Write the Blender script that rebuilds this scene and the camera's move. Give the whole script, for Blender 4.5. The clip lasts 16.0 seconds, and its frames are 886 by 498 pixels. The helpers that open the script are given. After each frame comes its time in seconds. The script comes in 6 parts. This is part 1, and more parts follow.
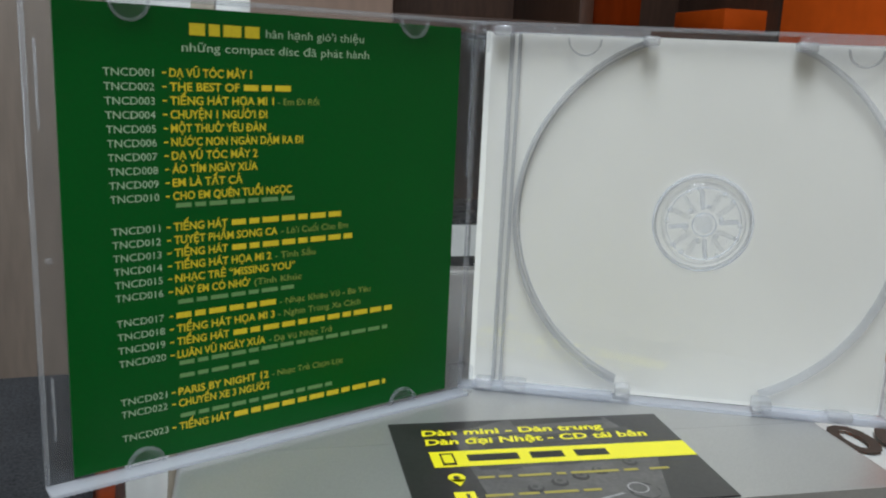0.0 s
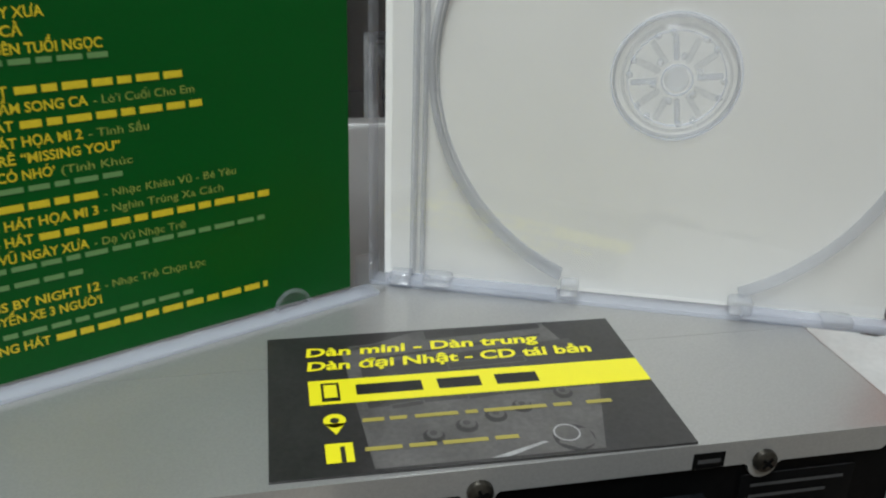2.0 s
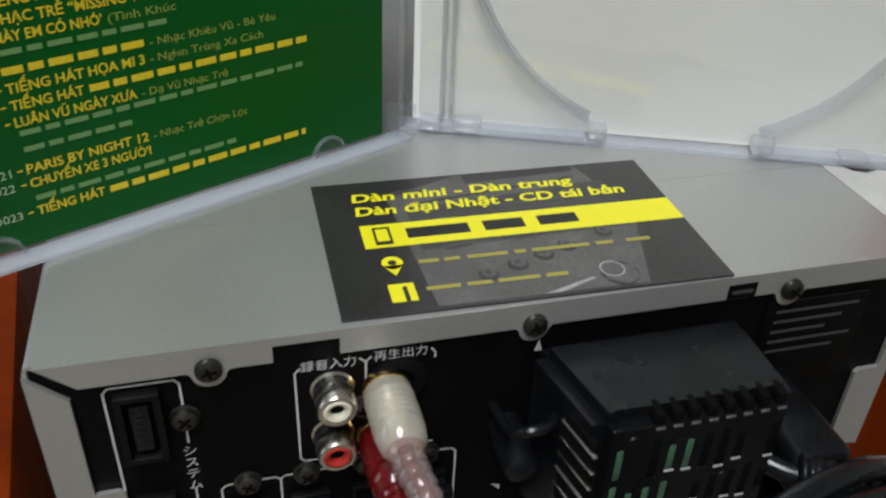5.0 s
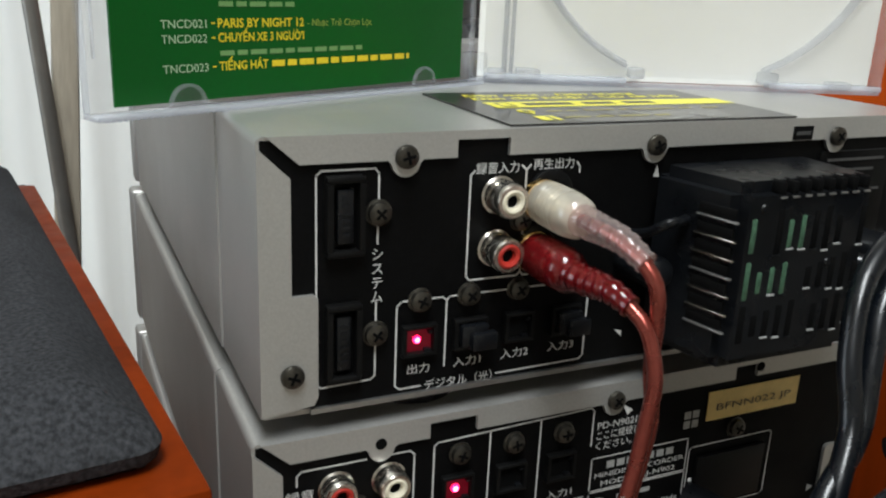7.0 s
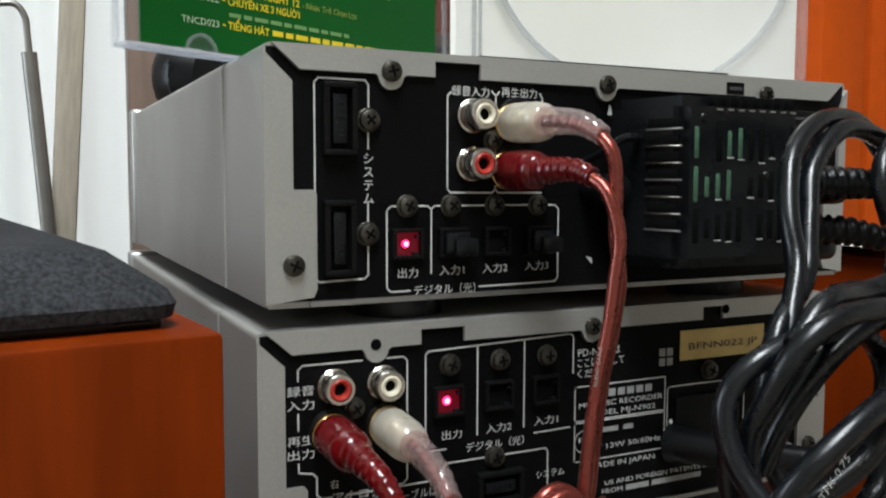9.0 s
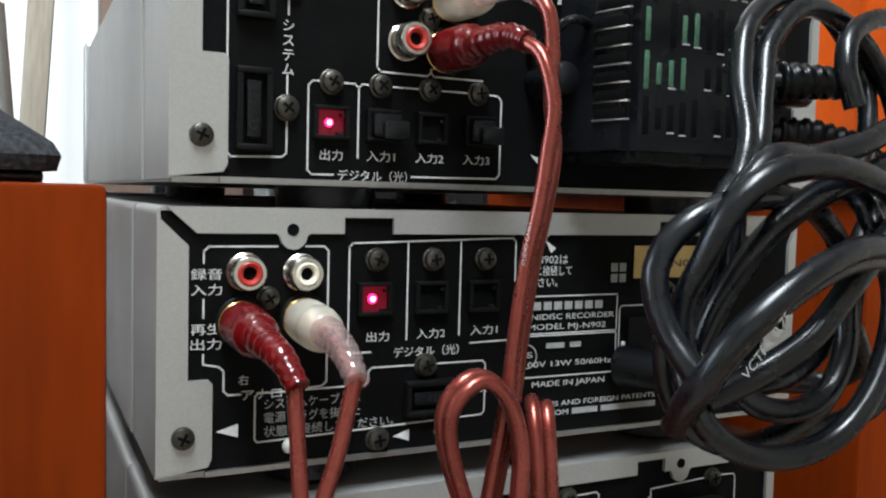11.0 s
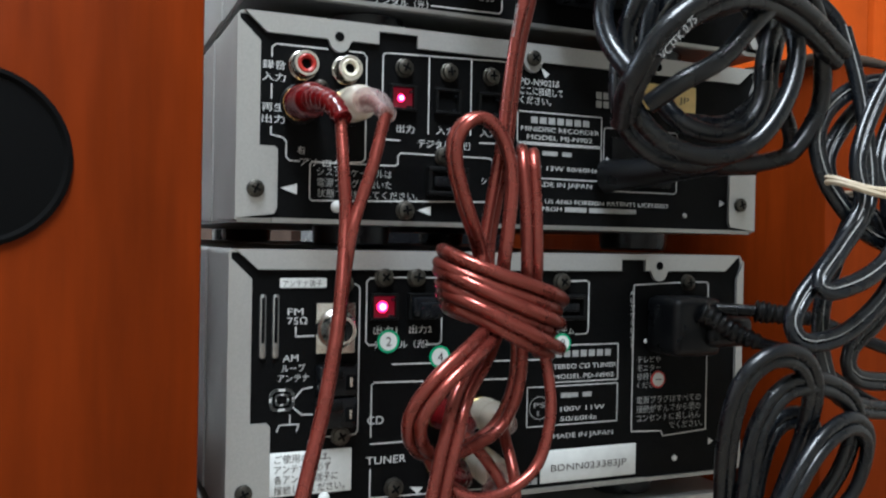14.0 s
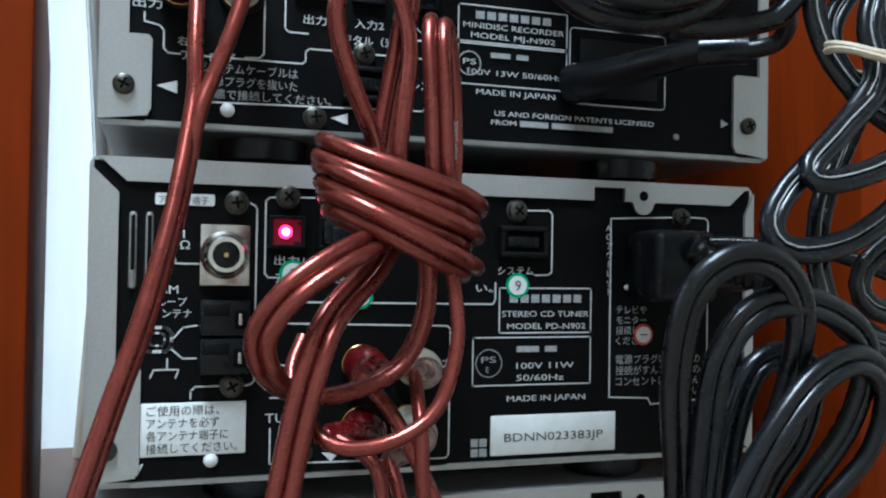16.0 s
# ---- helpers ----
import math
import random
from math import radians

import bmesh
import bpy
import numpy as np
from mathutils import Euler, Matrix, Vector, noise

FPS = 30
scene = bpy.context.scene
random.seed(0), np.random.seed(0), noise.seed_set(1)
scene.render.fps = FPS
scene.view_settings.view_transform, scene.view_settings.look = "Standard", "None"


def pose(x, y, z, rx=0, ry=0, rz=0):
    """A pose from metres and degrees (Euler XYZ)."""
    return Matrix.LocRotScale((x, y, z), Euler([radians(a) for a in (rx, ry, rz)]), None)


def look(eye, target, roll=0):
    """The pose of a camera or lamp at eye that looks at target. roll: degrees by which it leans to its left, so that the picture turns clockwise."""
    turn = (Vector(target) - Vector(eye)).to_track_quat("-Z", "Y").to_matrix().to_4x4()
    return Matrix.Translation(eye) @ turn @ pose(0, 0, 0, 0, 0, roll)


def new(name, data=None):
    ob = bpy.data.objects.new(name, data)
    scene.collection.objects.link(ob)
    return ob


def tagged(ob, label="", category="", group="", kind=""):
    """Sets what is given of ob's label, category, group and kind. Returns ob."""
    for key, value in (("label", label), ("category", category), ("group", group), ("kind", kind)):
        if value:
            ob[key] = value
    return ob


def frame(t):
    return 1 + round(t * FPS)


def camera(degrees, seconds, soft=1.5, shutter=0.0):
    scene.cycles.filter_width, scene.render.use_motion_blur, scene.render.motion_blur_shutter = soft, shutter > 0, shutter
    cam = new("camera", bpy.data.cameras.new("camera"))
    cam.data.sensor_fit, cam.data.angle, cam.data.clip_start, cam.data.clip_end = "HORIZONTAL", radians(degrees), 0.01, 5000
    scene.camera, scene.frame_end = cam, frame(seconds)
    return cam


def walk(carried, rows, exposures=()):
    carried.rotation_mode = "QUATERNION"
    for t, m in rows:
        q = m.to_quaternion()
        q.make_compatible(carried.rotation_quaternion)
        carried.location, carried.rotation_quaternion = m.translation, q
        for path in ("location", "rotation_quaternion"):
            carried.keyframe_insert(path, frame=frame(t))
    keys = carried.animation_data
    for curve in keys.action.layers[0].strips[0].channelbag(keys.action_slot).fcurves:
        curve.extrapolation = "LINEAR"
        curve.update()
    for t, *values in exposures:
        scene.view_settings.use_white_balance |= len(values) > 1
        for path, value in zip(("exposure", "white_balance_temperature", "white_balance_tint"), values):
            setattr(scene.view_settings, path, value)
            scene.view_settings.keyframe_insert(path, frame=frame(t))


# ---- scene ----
cam = camera(53.95, 16.0, soft=2.1, shutter=0.4)
PATH = [
    (0, (-0.00117, -0.00741, 1.20511), (0.43475, 1.89782, 0.78074), 2.54),
    (0.5, (0.00721, -0.00511, 1.20235), (0.44400, 1.89765, 0.76791), 2.60),
    (1, (0.02123, 0.00539, 1.19821), (0.46484, 1.88961, 0.69528), 2.46),
    (1.5, (0.03320, 0.02504, 1.19838), (0.46033, 1.86832, 0.55039), 2.31),
    (2, (0.04418, 0.05172, 1.20219), (0.44212, 1.84123, 0.40263), 1.96),
    (2.5, (0.05071, 0.06914, 1.20099), (0.43441, 1.80087, 0.27694), 1.92),
    (3, (0.05204, 0.08221, 1.20365), (0.40629, 1.75468, 0.16570), 1.79),
    (3.2, (0.05197, 0.08711, 1.20698), (0.39618, 1.74458, 0.14193), 1.68),
    (5.3, (0.00883, 0.04423, 1.20322), (0.53014, 1.62637, 0.09639), 3.40),
    (5.5, (-0.00157, 0.03975, 1.19286), (0.57798, 1.64240, 0.14612), 3.87),
    (6, (-0.03294, 0.02945, 1.16746), (0.65983, 1.68941, 0.29305), 3.83),
    (6.5, (-0.05765, 0.02093, 1.14257), (0.73730, 1.71318, 0.43239), 3.89),
    (7, (-0.06339, 0.00874, 1.12166), (0.74563, 1.73784, 0.52528), 2.46),
    (7.5, (-0.06193, -0.00375, 1.09750), (0.76027, 1.76855, 0.66979), 0.86),
    (8, (-0.06350, -0.01094, 1.07899), (0.75826, 1.78439, 0.76039), 0.07),
    (8.5, (-0.07139, -0.01974, 1.06619), (0.78183, 1.77498, 0.84037), 0.08),
    (9, (-0.07963, -0.02762, 1.05100), (0.79584, 1.76383, 0.89524), 0.18),
    (9.5, (-0.08458, -0.02930, 1.03347), (0.86973, 1.72437, 0.91544), 0.60),
    (9.7, (-0.08317, -0.02874, 1.02958), (0.87203, 1.72400, 0.90506), 0.75),
    (11.8, (-0.04333, -0.01865, 1.00024), (0.78614, 1.79836, 0.89804), 1.43),
    (12, (-0.04353, -0.02197, 0.99495), (0.78492, 1.79600, 0.90208), 1.26),
    (12.5, (-0.04785, -0.03836, 0.98596), (0.75696, 1.78947, 0.87960), 1.41),
    (13, (-0.05756, -0.05985, 0.96884), (0.73379, 1.77571, 0.90178), 1.12),
    (13.5, (-0.06746, -0.07923, 0.95506), (0.72147, 1.75815, 0.91479), 1.10),
    (14, (-0.07202, -0.08481, 0.93838), (0.71224, 1.75490, 0.91905), 1.06),
    (14.5, (-0.05598, -0.08404, 0.92344), (0.70500, 1.76551, 0.91655), 1.26),
    (15, (-0.03997, -0.07443, 0.91530), (0.71109, 1.77918, 0.90925), 1.20),
    (15.5, (-0.02267, -0.06034, 0.91073), (0.66996, 1.81583, 0.92693), 0.95),
    (16, (-0.00591, -0.05227, 0.90646), (0.59651, 1.85445, 0.94541), 0.90),
]
walk(cam, [(t, look(eye, target, roll)) for t, eye, target, roll in PATH],
     exposures=((0, 0.1, 5600, 6), (2.0, 0.0, 5700, 6), (3.2, 0.0, 5700, 6), (5.3, 0.0, 5800, 7), (6.5, 0.4, 5900, 6), (9.0, 0.6, 5800, 6),
                (12.0, 1.23, 5500, 6), (13.5, 1.18, 5400, 6), (14.5, 1.08, 5300, 6), (15.5, 1.3, 5000, 3), (16.0, 1.1, 4900, 1)))

# ---------------------------------------------------------------- light
world = bpy.data.worlds.new("room_light")
world.use_nodes = True
world.node_tree.nodes["Background"].inputs[0].default_value = (0.9, 0.95, 1.0, 1)
world.node_tree.nodes["Background"].inputs[1].default_value = 0.02
scene.world = world


def area_lamp(name, eye, target, sx, sy, power, colour):
    data = bpy.data.lights.new(name, "AREA")
    data.shape, data.size, data.size_y, data.energy, data.color = "RECTANGLE", sx, sy, power, colour
    ob = new(name, data)
    ob.matrix_world = look(eye, target)
    return ob


area_lamp("ceiling_lamp_light", (-0.30, -0.50, 2.55), (-0.12, 0.0, 0), 0.45, 1.0, 30, (1.0, 0.97, 0.92))
# added fill from the left for the units' sides; no window stands there
area_lamp("side_window_light", (-1.95, 0.85, 1.45), (0.1, 0.6, 1.05), 1.0, 1.2, 9.0, (0.90, 0.96, 1.0))
area_lamp("rear_window_light", (-0.45, 1.55, 1.25), (-0.45, 0.0, 1.25), 1.3, 1.5, 6.0, (0.93, 0.97, 1.0))


# ---------------------------------------------------------------- materials
def material(name, colour, rough=0.5, metal=0.0, grain=0.0, grain_size=400.0, stain=0.0, stain_size=12.0, bump=0.0,
             bump_size=900.0, stretch=(1, 1, 1), coat=0.0, spec=0.5, rough_var=0.0, transmission=0.0, ior=1.45):
    m = bpy.data.materials.new(name)
    m.use_nodes = True
    nt = m.node_tree
    b = nt.nodes["Principled BSDF"]
    b.inputs["Roughness"].default_value = rough
    b.inputs["Metallic"].default_value = metal
    b.inputs["Coat Weight"].default_value = coat
    b.inputs["Specular IOR Level"].default_value = spec
    b.inputs["Transmission Weight"].default_value = transmission
    b.inputs["IOR"].default_value = ior
    b.inputs["Base Color"].default_value = (*colour, 1)
    co = nt.nodes.new("ShaderNodeTexCoord")
    mp = nt.nodes.new("ShaderNodeMapping")
    mp.inputs["Scale"].default_value = stretch
    nt.links.new(co.outputs["Object"], mp.inputs["Vector"])

    def tex(scale, detail=3.0):
        n = nt.nodes.new("ShaderNodeTexNoise")
        n.inputs["Scale"].default_value, n.inputs["Detail"].default_value = scale, detail
        nt.links.new(mp.outputs["Vector"], n.inputs["Vector"])
        return n

    last = None
    for amount, size in ((grain, grain_size), (stain, stain_size)):
        if amount <= 0:
            continue
        n = tex(size)
        mr = nt.nodes.new("ShaderNodeMapRange")
        mr.inputs["From Min"].default_value, mr.inputs["From Max"].default_value = 0.3, 0.7
        mr.inputs["To Min"].default_value, mr.inputs["To Max"].default_value = 1 - amount, 1 + amount
        nt.links.new(n.outputs["Fac"], mr.inputs["Value"])
        mix = nt.nodes.new("ShaderNodeVectorMath")
        mix.operation = "SCALE"
        if last is None:
            mix.inputs[0].default_value = colour
        else:
            nt.links.new(last, mix.inputs[0])
        nt.links.new(mr.outputs["Result"], mix.inputs["Scale"])
        last = mix.outputs["Vector"]
    if last is not None:
        nt.links.new(last, b.inputs["Base Color"])
    if rough_var > 0:
        n = tex(stain_size * 2.3, 5.0)
        mr = nt.nodes.new("ShaderNodeMapRange")
        mr.inputs["From Min"].default_value, mr.inputs["From Max"].default_value = 0.3, 0.7
        mr.inputs["To Min"].default_value, mr.inputs["To Max"].default_value = max(0.02, rough - rough_var), rough + rough_var
        nt.links.new(n.outputs["Fac"], mr.inputs["Value"])
        nt.links.new(mr.outputs["Result"], b.inputs["Roughness"])
    if bump > 0:
        n = tex(bump_size, 2.0)
        bp = nt.nodes.new("ShaderNodeBump")
        bp.inputs["Strength"].default_value, bp.inputs["Distance"].default_value = bump, 0.0004
        nt.links.new(n.outputs["Fac"], bp.inputs["Height"])
        nt.links.new(bp.outputs["Normal"], b.inputs["Normal"])
    return m


def glow(name, colour, strength):
    m = material(name, colour)
    b = m.node_tree.nodes["Principled BSDF"]
    b.inputs["Emission Color"].default_value = (*colour, 1)
    b.inputs["Emission Strength"].default_value = strength
    return m


SILVER = material("champagne_painted_steel", (0.475, 0.47, 0.45), 0.37, 0.62, 0.05, 1500, 0.06, 9, 0.12, 1800, rough_var=0.07)
SILVER_EDGE = material("bare_steel", (0.42, 0.42, 0.41), 0.35, 0.9, 0.08, 700, 0.1, 30)
PANEL = material("black_painted_panel", (0.0030, 0.0030, 0.0031), 0.5, 0.0, 0.25, 900, 0.2, 30, 0.1, 1500, rough_var=0.1, spec=0.10)
PLASTIC = material("black_plastic", (0.0048, 0.0055, 0.0068), 0.30, 0.0, 0.2, 800, 0.25, 40, 0.07, 1400, rough_var=0.08, spec=0.4)
SOCKET = material("black_socket_plastic", (0.004, 0.004, 0.004), 0.45, 0.0, 0.2, 800, spec=0.2)
RUBBER = material("black_pvc", (0.0030, 0.0040, 0.0058), 0.28, 0.0, 0.15, 500, 0.25, 60, 0.06, 700, rough_var=0.06, spec=0.6)
PRINT = material("white_print", (0.62, 0.62, 0.60), 0.6, 0.0, 0.1, 1200)
DARKPRINT = material("faint_grey_print", (0.055, 0.055, 0.054), 0.6, 0.0, 0.2, 900)
THIN_INK = material("thin_yellow_ink", (0.36, 0.31, 0.06), 0.4)
GREYPRINT = material("worn_grey_print", (0.34, 0.34, 0.33), 0.6, 0.0, 0.2, 900)
SCREW = material("dark_zinc_screw", (0.080, 0.075, 0.064), 0.34, 0.9, 0.2, 900, 0.25, 120)
CHROME = material("nickel_plate", (0.72, 0.69, 0.63), 0.24, 1.0, 0.06, 600, 0.1, 120)
GOLD = material("gold_plate", (0.75, 0.52, 0.2), 0.25, 1.0)
RED_PLASTIC = material("red_jack_plastic", (0.42, 0.03, 0.02), 0.4, 0.0, 0.1, 500)
CREAM = material("cream_jack_plastic", (0.75, 0.70, 0.55), 0.4, 0.0, 0.08, 500)
WOOD = material("cherry_vinyl_wood", (0.150, 0.0205, 0.0010), 0.45, 0.0, 0.12, 26, 0.16, 5, 0.08, 300, stretch=(9, 9, 1), rough_var=0.06, spec=0.08)
DARKWOOD = material("dark_wood", (0.06, 0.03, 0.018), 0.5, 0.0, 0.2, 30, 0.2, 5, stretch=(6, 6, 1))
CLOTH = material("dark_grille_cloth", (0.028, 0.029, 0.032), 0.9, 0.0, 0.55, 800, 0.2, 30, 1.0, 750, spec=0.25)
WALL = material("cream_painted_wall", (0.72, 0.69, 0.62), 0.8, 0.0, 0.03, 200, 0.06, 4, 0.1, 400)
FLOOR = material("beige_floor", (0.35, 0.30, 0.24), 0.5, 0.0, 0.1, 60, 0.1, 4)
TABLE = material("table_board", (0.10, 0.05, 0.03), 0.45, 0.0, 0.15, 40, 0.1, 6, stretch=(1, 8, 8))
GREEN = material("green_printed_paper", (0.0034, 0.082, 0.0075), 0.33, 0.0, 0.04, 800, 0.05, 20, spec=0.3)
YELLOW_INK = material("yellow_ink", (0.70, 0.55, 0.015), 0.4, 0.0, 0.06, 900)
SOFT_INK = material("soft_yellow_green_ink", (0.30, 0.36, 0.06), 0.4, 0.0, 0.06, 900)
PALE_INK = material("pale_green_ink", (0.42, 0.56, 0.36), 0.4, 0.0, 0.06, 900)
PAPER = material("white_tray_card", (0.88, 0.87, 0.82), 0.55, 0.0, 0.02, 300, 0.03, 14)
CARD = material("black_card_print", (0.032, 0.030, 0.029), 0.28, 0.0, 0.2, 900, 0.2, 40, coat=0.2)
CARD_GREY = material("grey_card_print", (0.10, 0.095, 0.09), 0.28, 0.0, 0.15, 900, 0.25, 60, coat=0.2)
CARD_DARKGREY = material("dark_grey_card_print", (0.05, 0.047, 0.045), 0.28, 0.0, 0.15, 900, 0.25, 60, coat=0.2)
CARD_YELLOW = material("yellow_card_print", (0.85, 0.78, 0.01), 0.3)
CARD_INK = material("black_ink", (0.012, 0.012, 0.012), 0.35)
COPPER = material("copper_red_clear_pvc", (0.235, 0.050, 0.036), 0.29, 0.74, 0.07, 900, 0.10, 80, 0.03, 500, coat=0.35, rough_var=0.07)
RED_PLUG = material("dark_red_plug_pvc", (0.15, 0.004, 0.006), 0.18, 0.0, 0.15, 300, 0.2, 90, transmission=0.4, coat=0.4)


# paints the shade inside ports, slots and holes that have no real depth
BLACK_HOLE = material("hole_shade_black", (0.003, 0.003, 0.003), 0.9, spec=0.1)
YELLOW_LABEL = material("yellowed_label", (0.78, 0.58, 0.22), 0.5, 0.0, 0.05, 400, 0.1, 60)
WHITE_LABEL = material("white_label", (0.72, 0.73, 0.70), 0.5, 0.0, 0.04, 400, 0.06, 60)
LABEL_INK = material("label_ink", (0.07, 0.06, 0.05), 0.6)
STICKER_GREEN = material("sticker_green", (0.02, 0.38, 0.16), 0.5)
STICKER_RED = material("sticker_red", (0.50, 0.05, 0.04), 0.5)
PCB = material("green_circuit_board", (0.060, 0.125, 0.075), 0.4, 0.0, 0.3, 600)
TAN_RUBBER = material("tan_rubber_band", (0.55, 0.46, 0.33), 0.6, 0.0, 0.1, 400)
POLE = material("grey_metal_pole", (0.30, 0.29, 0.27), 0.4, 0.8, 0.1, 60)
CURTAIN = bpy.data.materials.new("white_curtain")
CURTAIN.use_nodes = True
_nt = CURTAIN.node_tree
_b = _nt.nodes["Principled BSDF"]
_b.inputs["Base Color"].default_value, _b.inputs["Roughness"].default_value = (0.80, 0.78, 0.73, 1), 0.9
_t = _nt.nodes.new("ShaderNodeBsdfTranslucent")
_t.inputs["Color"].default_value = (0.86, 0.84, 0.79, 1)
_x = _nt.nodes.new("ShaderNodeMixShader")
_x.inputs[0].default_value = 0.5
_nt.links.new(_b.outputs[0], _x.inputs[1])
_nt.links.new(_t.outputs[0], _x.inputs[2])
_nt.links.new(_x.outputs[0], _nt.nodes["Material Output"].inputs["Surface"])
ORANGE_BOX = material("orange_paint", (0.50, 0.075, 0.004), 0.6, 0.0, 0.06, 60, 0.1, 10, spec=0.1)
LED_RED = glow("red_laser_light", (1.0, 0.01, 0.08), 3.2)
LED_CORE = glow("red_laser_core", (1.0, 0.13, 0.30), 6.0)
# emission stands in for the red light spilt on the socket floor
RED_BLOOM = glow("red_lit_socket", (0.030, 0.0, 0.0015), 1.8)


def clear_plastic(name, tint, milk, rough, ior, milk_tint=(0.9, 0.92, 0.96), edge=0.75):
    """Clear polystyrene: lets light straight through, glossy by Fresnel, with a little milkiness."""
    m = bpy.data.materials.new(name)
    m.use_nodes = True
    nt = m.node_tree
    nt.nodes.remove(nt.nodes["Principled BSDF"])
    clear = nt.nodes.new("ShaderNodeBsdfTransparent")
    clear.inputs["Color"].default_value = (*tint, 1)
    white = nt.nodes.new("ShaderNodeBsdfTranslucent")
    white.inputs["Color"].default_value = (*milk_tint, 1)
    diff = nt.nodes.new("ShaderNodeBsdfDiffuse")
    diff.inputs["Color"].default_value = (*milk_tint, 1)
    half = nt.nodes.new("ShaderNodeMixShader")
    nt.links.new(white.outputs[0], half.inputs[1])
    nt.links.new(diff.outputs[0], half.inputs[2])
    body = nt.nodes.new("ShaderNodeMixShader")
    body.inputs[0].default_value = milk
    nt.links.new(clear.outputs[0], body.inputs[1])
    nt.links.new(half.outputs[0], body.inputs[2])
    gloss = nt.nodes.new("ShaderNodeBsdfGlossy")
    gloss.inputs["Roughness"].default_value = rough
    face = nt.nodes.new("ShaderNodeLayerWeight")
    face.inputs["Blend"].default_value = 0.5
    power = nt.nodes.new("ShaderNodeMath")
    power.operation, power.inputs[1].default_value = "POWER", 4.0
    fres = nt.nodes.new("ShaderNodeMath")
    fres.operation, fres.inputs[1].default_value, fres.inputs[2].default_value = "MULTIPLY_ADD", edge, ((ior - 1) / (ior + 1)) ** 2
    nt.links.new(face.outputs["Facing"], power.inputs[0])
    nt.links.new(power.outputs[0], fres.inputs[0])
    mix = nt.nodes.new("ShaderNodeMixShader")
    nt.links.new(fres.outputs[0], mix.inputs[0])
    nt.links.new(body.outputs[0], mix.inputs[1])
    nt.links.new(gloss.outputs[0], mix.inputs[2])
    nt.links.new(mix.outputs[0], nt.nodes["Material Output"].inputs["Surface"])
    return m


CLEAR_PLUG = clear_plastic("clear_plug_pvc", (0.98, 0.95, 0.88), 0.46, 0.08, 1.9, (1.0, 0.96, 0.84), 0.5)
SPARKLE = clear_plastic("bright_polystyrene_edge", (0.98, 0.985, 0.99), 0.25, 0.18, 2.6)
CLEAR = clear_plastic("clear_polystyrene", (0.97, 0.975, 0.98), 0.02, 0.04, 1.45)
HUB_CLEAR = clear_plastic("thick_polystyrene", (0.995, 0.996, 0.998), 0.05, 0.08, 1.35, (0.97, 0.98, 1.0), 0.38)
RAIL = clear_plastic("ribbed_polystyrene", (0.92, 0.93, 0.96), 0.42, 0.1, 1.6)
FLOOR_CLEAR = clear_plastic("tray_polystyrene", (0.99, 0.99, 0.99), 0.0, 0.05, 1.6)
CLEAR_RIB = clear_plastic("moulded_polystyrene", (0.96, 0.965, 0.98), 0.14, 0.06, 1.5)


# ---------------------------------------------------------------- building tools
PLACE = {}


def thing(name, at, label, category, group="", kind="", turn=0.0):
    ob = new(name)
    ob.empty_display_size = 0.02
    ob.matrix_basis = pose(*at, 0, 0, turn)
    PLACE[ob] = ob.matrix_basis.copy()
    return tagged(ob, label, category, group, kind)


def finish(bm, name, mat, smooth=None):
    me = bpy.data.meshes.new(name)
    bm.to_mesh(me)
    bm.free()
    if smooth is not None:
        for p in me.polygons:
            p.use_smooth = True
        me.set_sharp_from_angle(angle=radians(smooth))
    for mm in (mat if isinstance(mat, (list, tuple)) else [mat]):
        me.materials.append(mm)
    return me


def part(name, bm, mat, parent, label="", m=None, smooth=35):
    """One mesh under a thing or a part; the mesh is in world metres, or in the pose m."""
    me = finish(bm, name, mat, smooth) if isinstance(bm, bmesh.types.BMesh) else bm
    ob = new(name, me)
    m = m or Matrix()
    ob.parent = parent
    ob.matrix_parent_inverse = PLACE[parent].inverted()
    ob.matrix_basis = m
    PLACE[ob] = m.copy()
    return tagged(ob, label)


def single(name, bm, mat, label, category, group="", kind="", m=None, smooth=35):
    ob = new(name, finish(bm, name, mat, smooth))
    ob.matrix_basis = m or Matrix()
    PLACE[ob] = ob.matrix_basis.copy()
    return tagged(ob, label, category, group, kind)


def join(*bms):
    out = bmesh.new()
    for b in bms:
        me = bpy.data.meshes.new("tmp")
        b.to_mesh(me)
        b.free()
        out.from_mesh(me)
        bpy.data.meshes.remove(me)
    return out


def box(x0, x1, y0, y1, z0, z1, bevel=0.0, seg=2):
    bm = bmesh.new()
    bmesh.ops.create_cube(bm, size=1)
    for v in bm.verts:
        v.co = ((x0 + x1) / 2 + v.co.x * (x1 - x0), (y0 + y1) / 2 + v.co.y * (y1 - y0), (z0 + z1) / 2 + v.co.z * (z1 - z0))
    if bevel > 0:
        bmesh.ops.bevel(bm, geom=bm.edges[:], offset=bevel, segments=seg, affect="EDGES", profile=0.5)
    return bm


def prism(points, y0, y1, bevel=0.0):
    """A flat outline in x and z, given thickness along y."""
    bm = bmesh.new()
    f = bm.faces.new([bm.verts.new((x, y0, z)) for x, z in points])
    out = bmesh.ops.extrude_face_region(bm, geom=[f])
    for v in out["geom"]:
        if isinstance(v, bmesh.types.BMVert):
            v.co.y = y1
    bmesh.ops.recalc_face_normals(bm, faces=bm.faces[:])
    if bevel > 0:
        bmesh.ops.bevel(bm, geom=bm.edges[:], offset=bevel, segments=2, affect="EDGES", profile=0.5)
    return bm


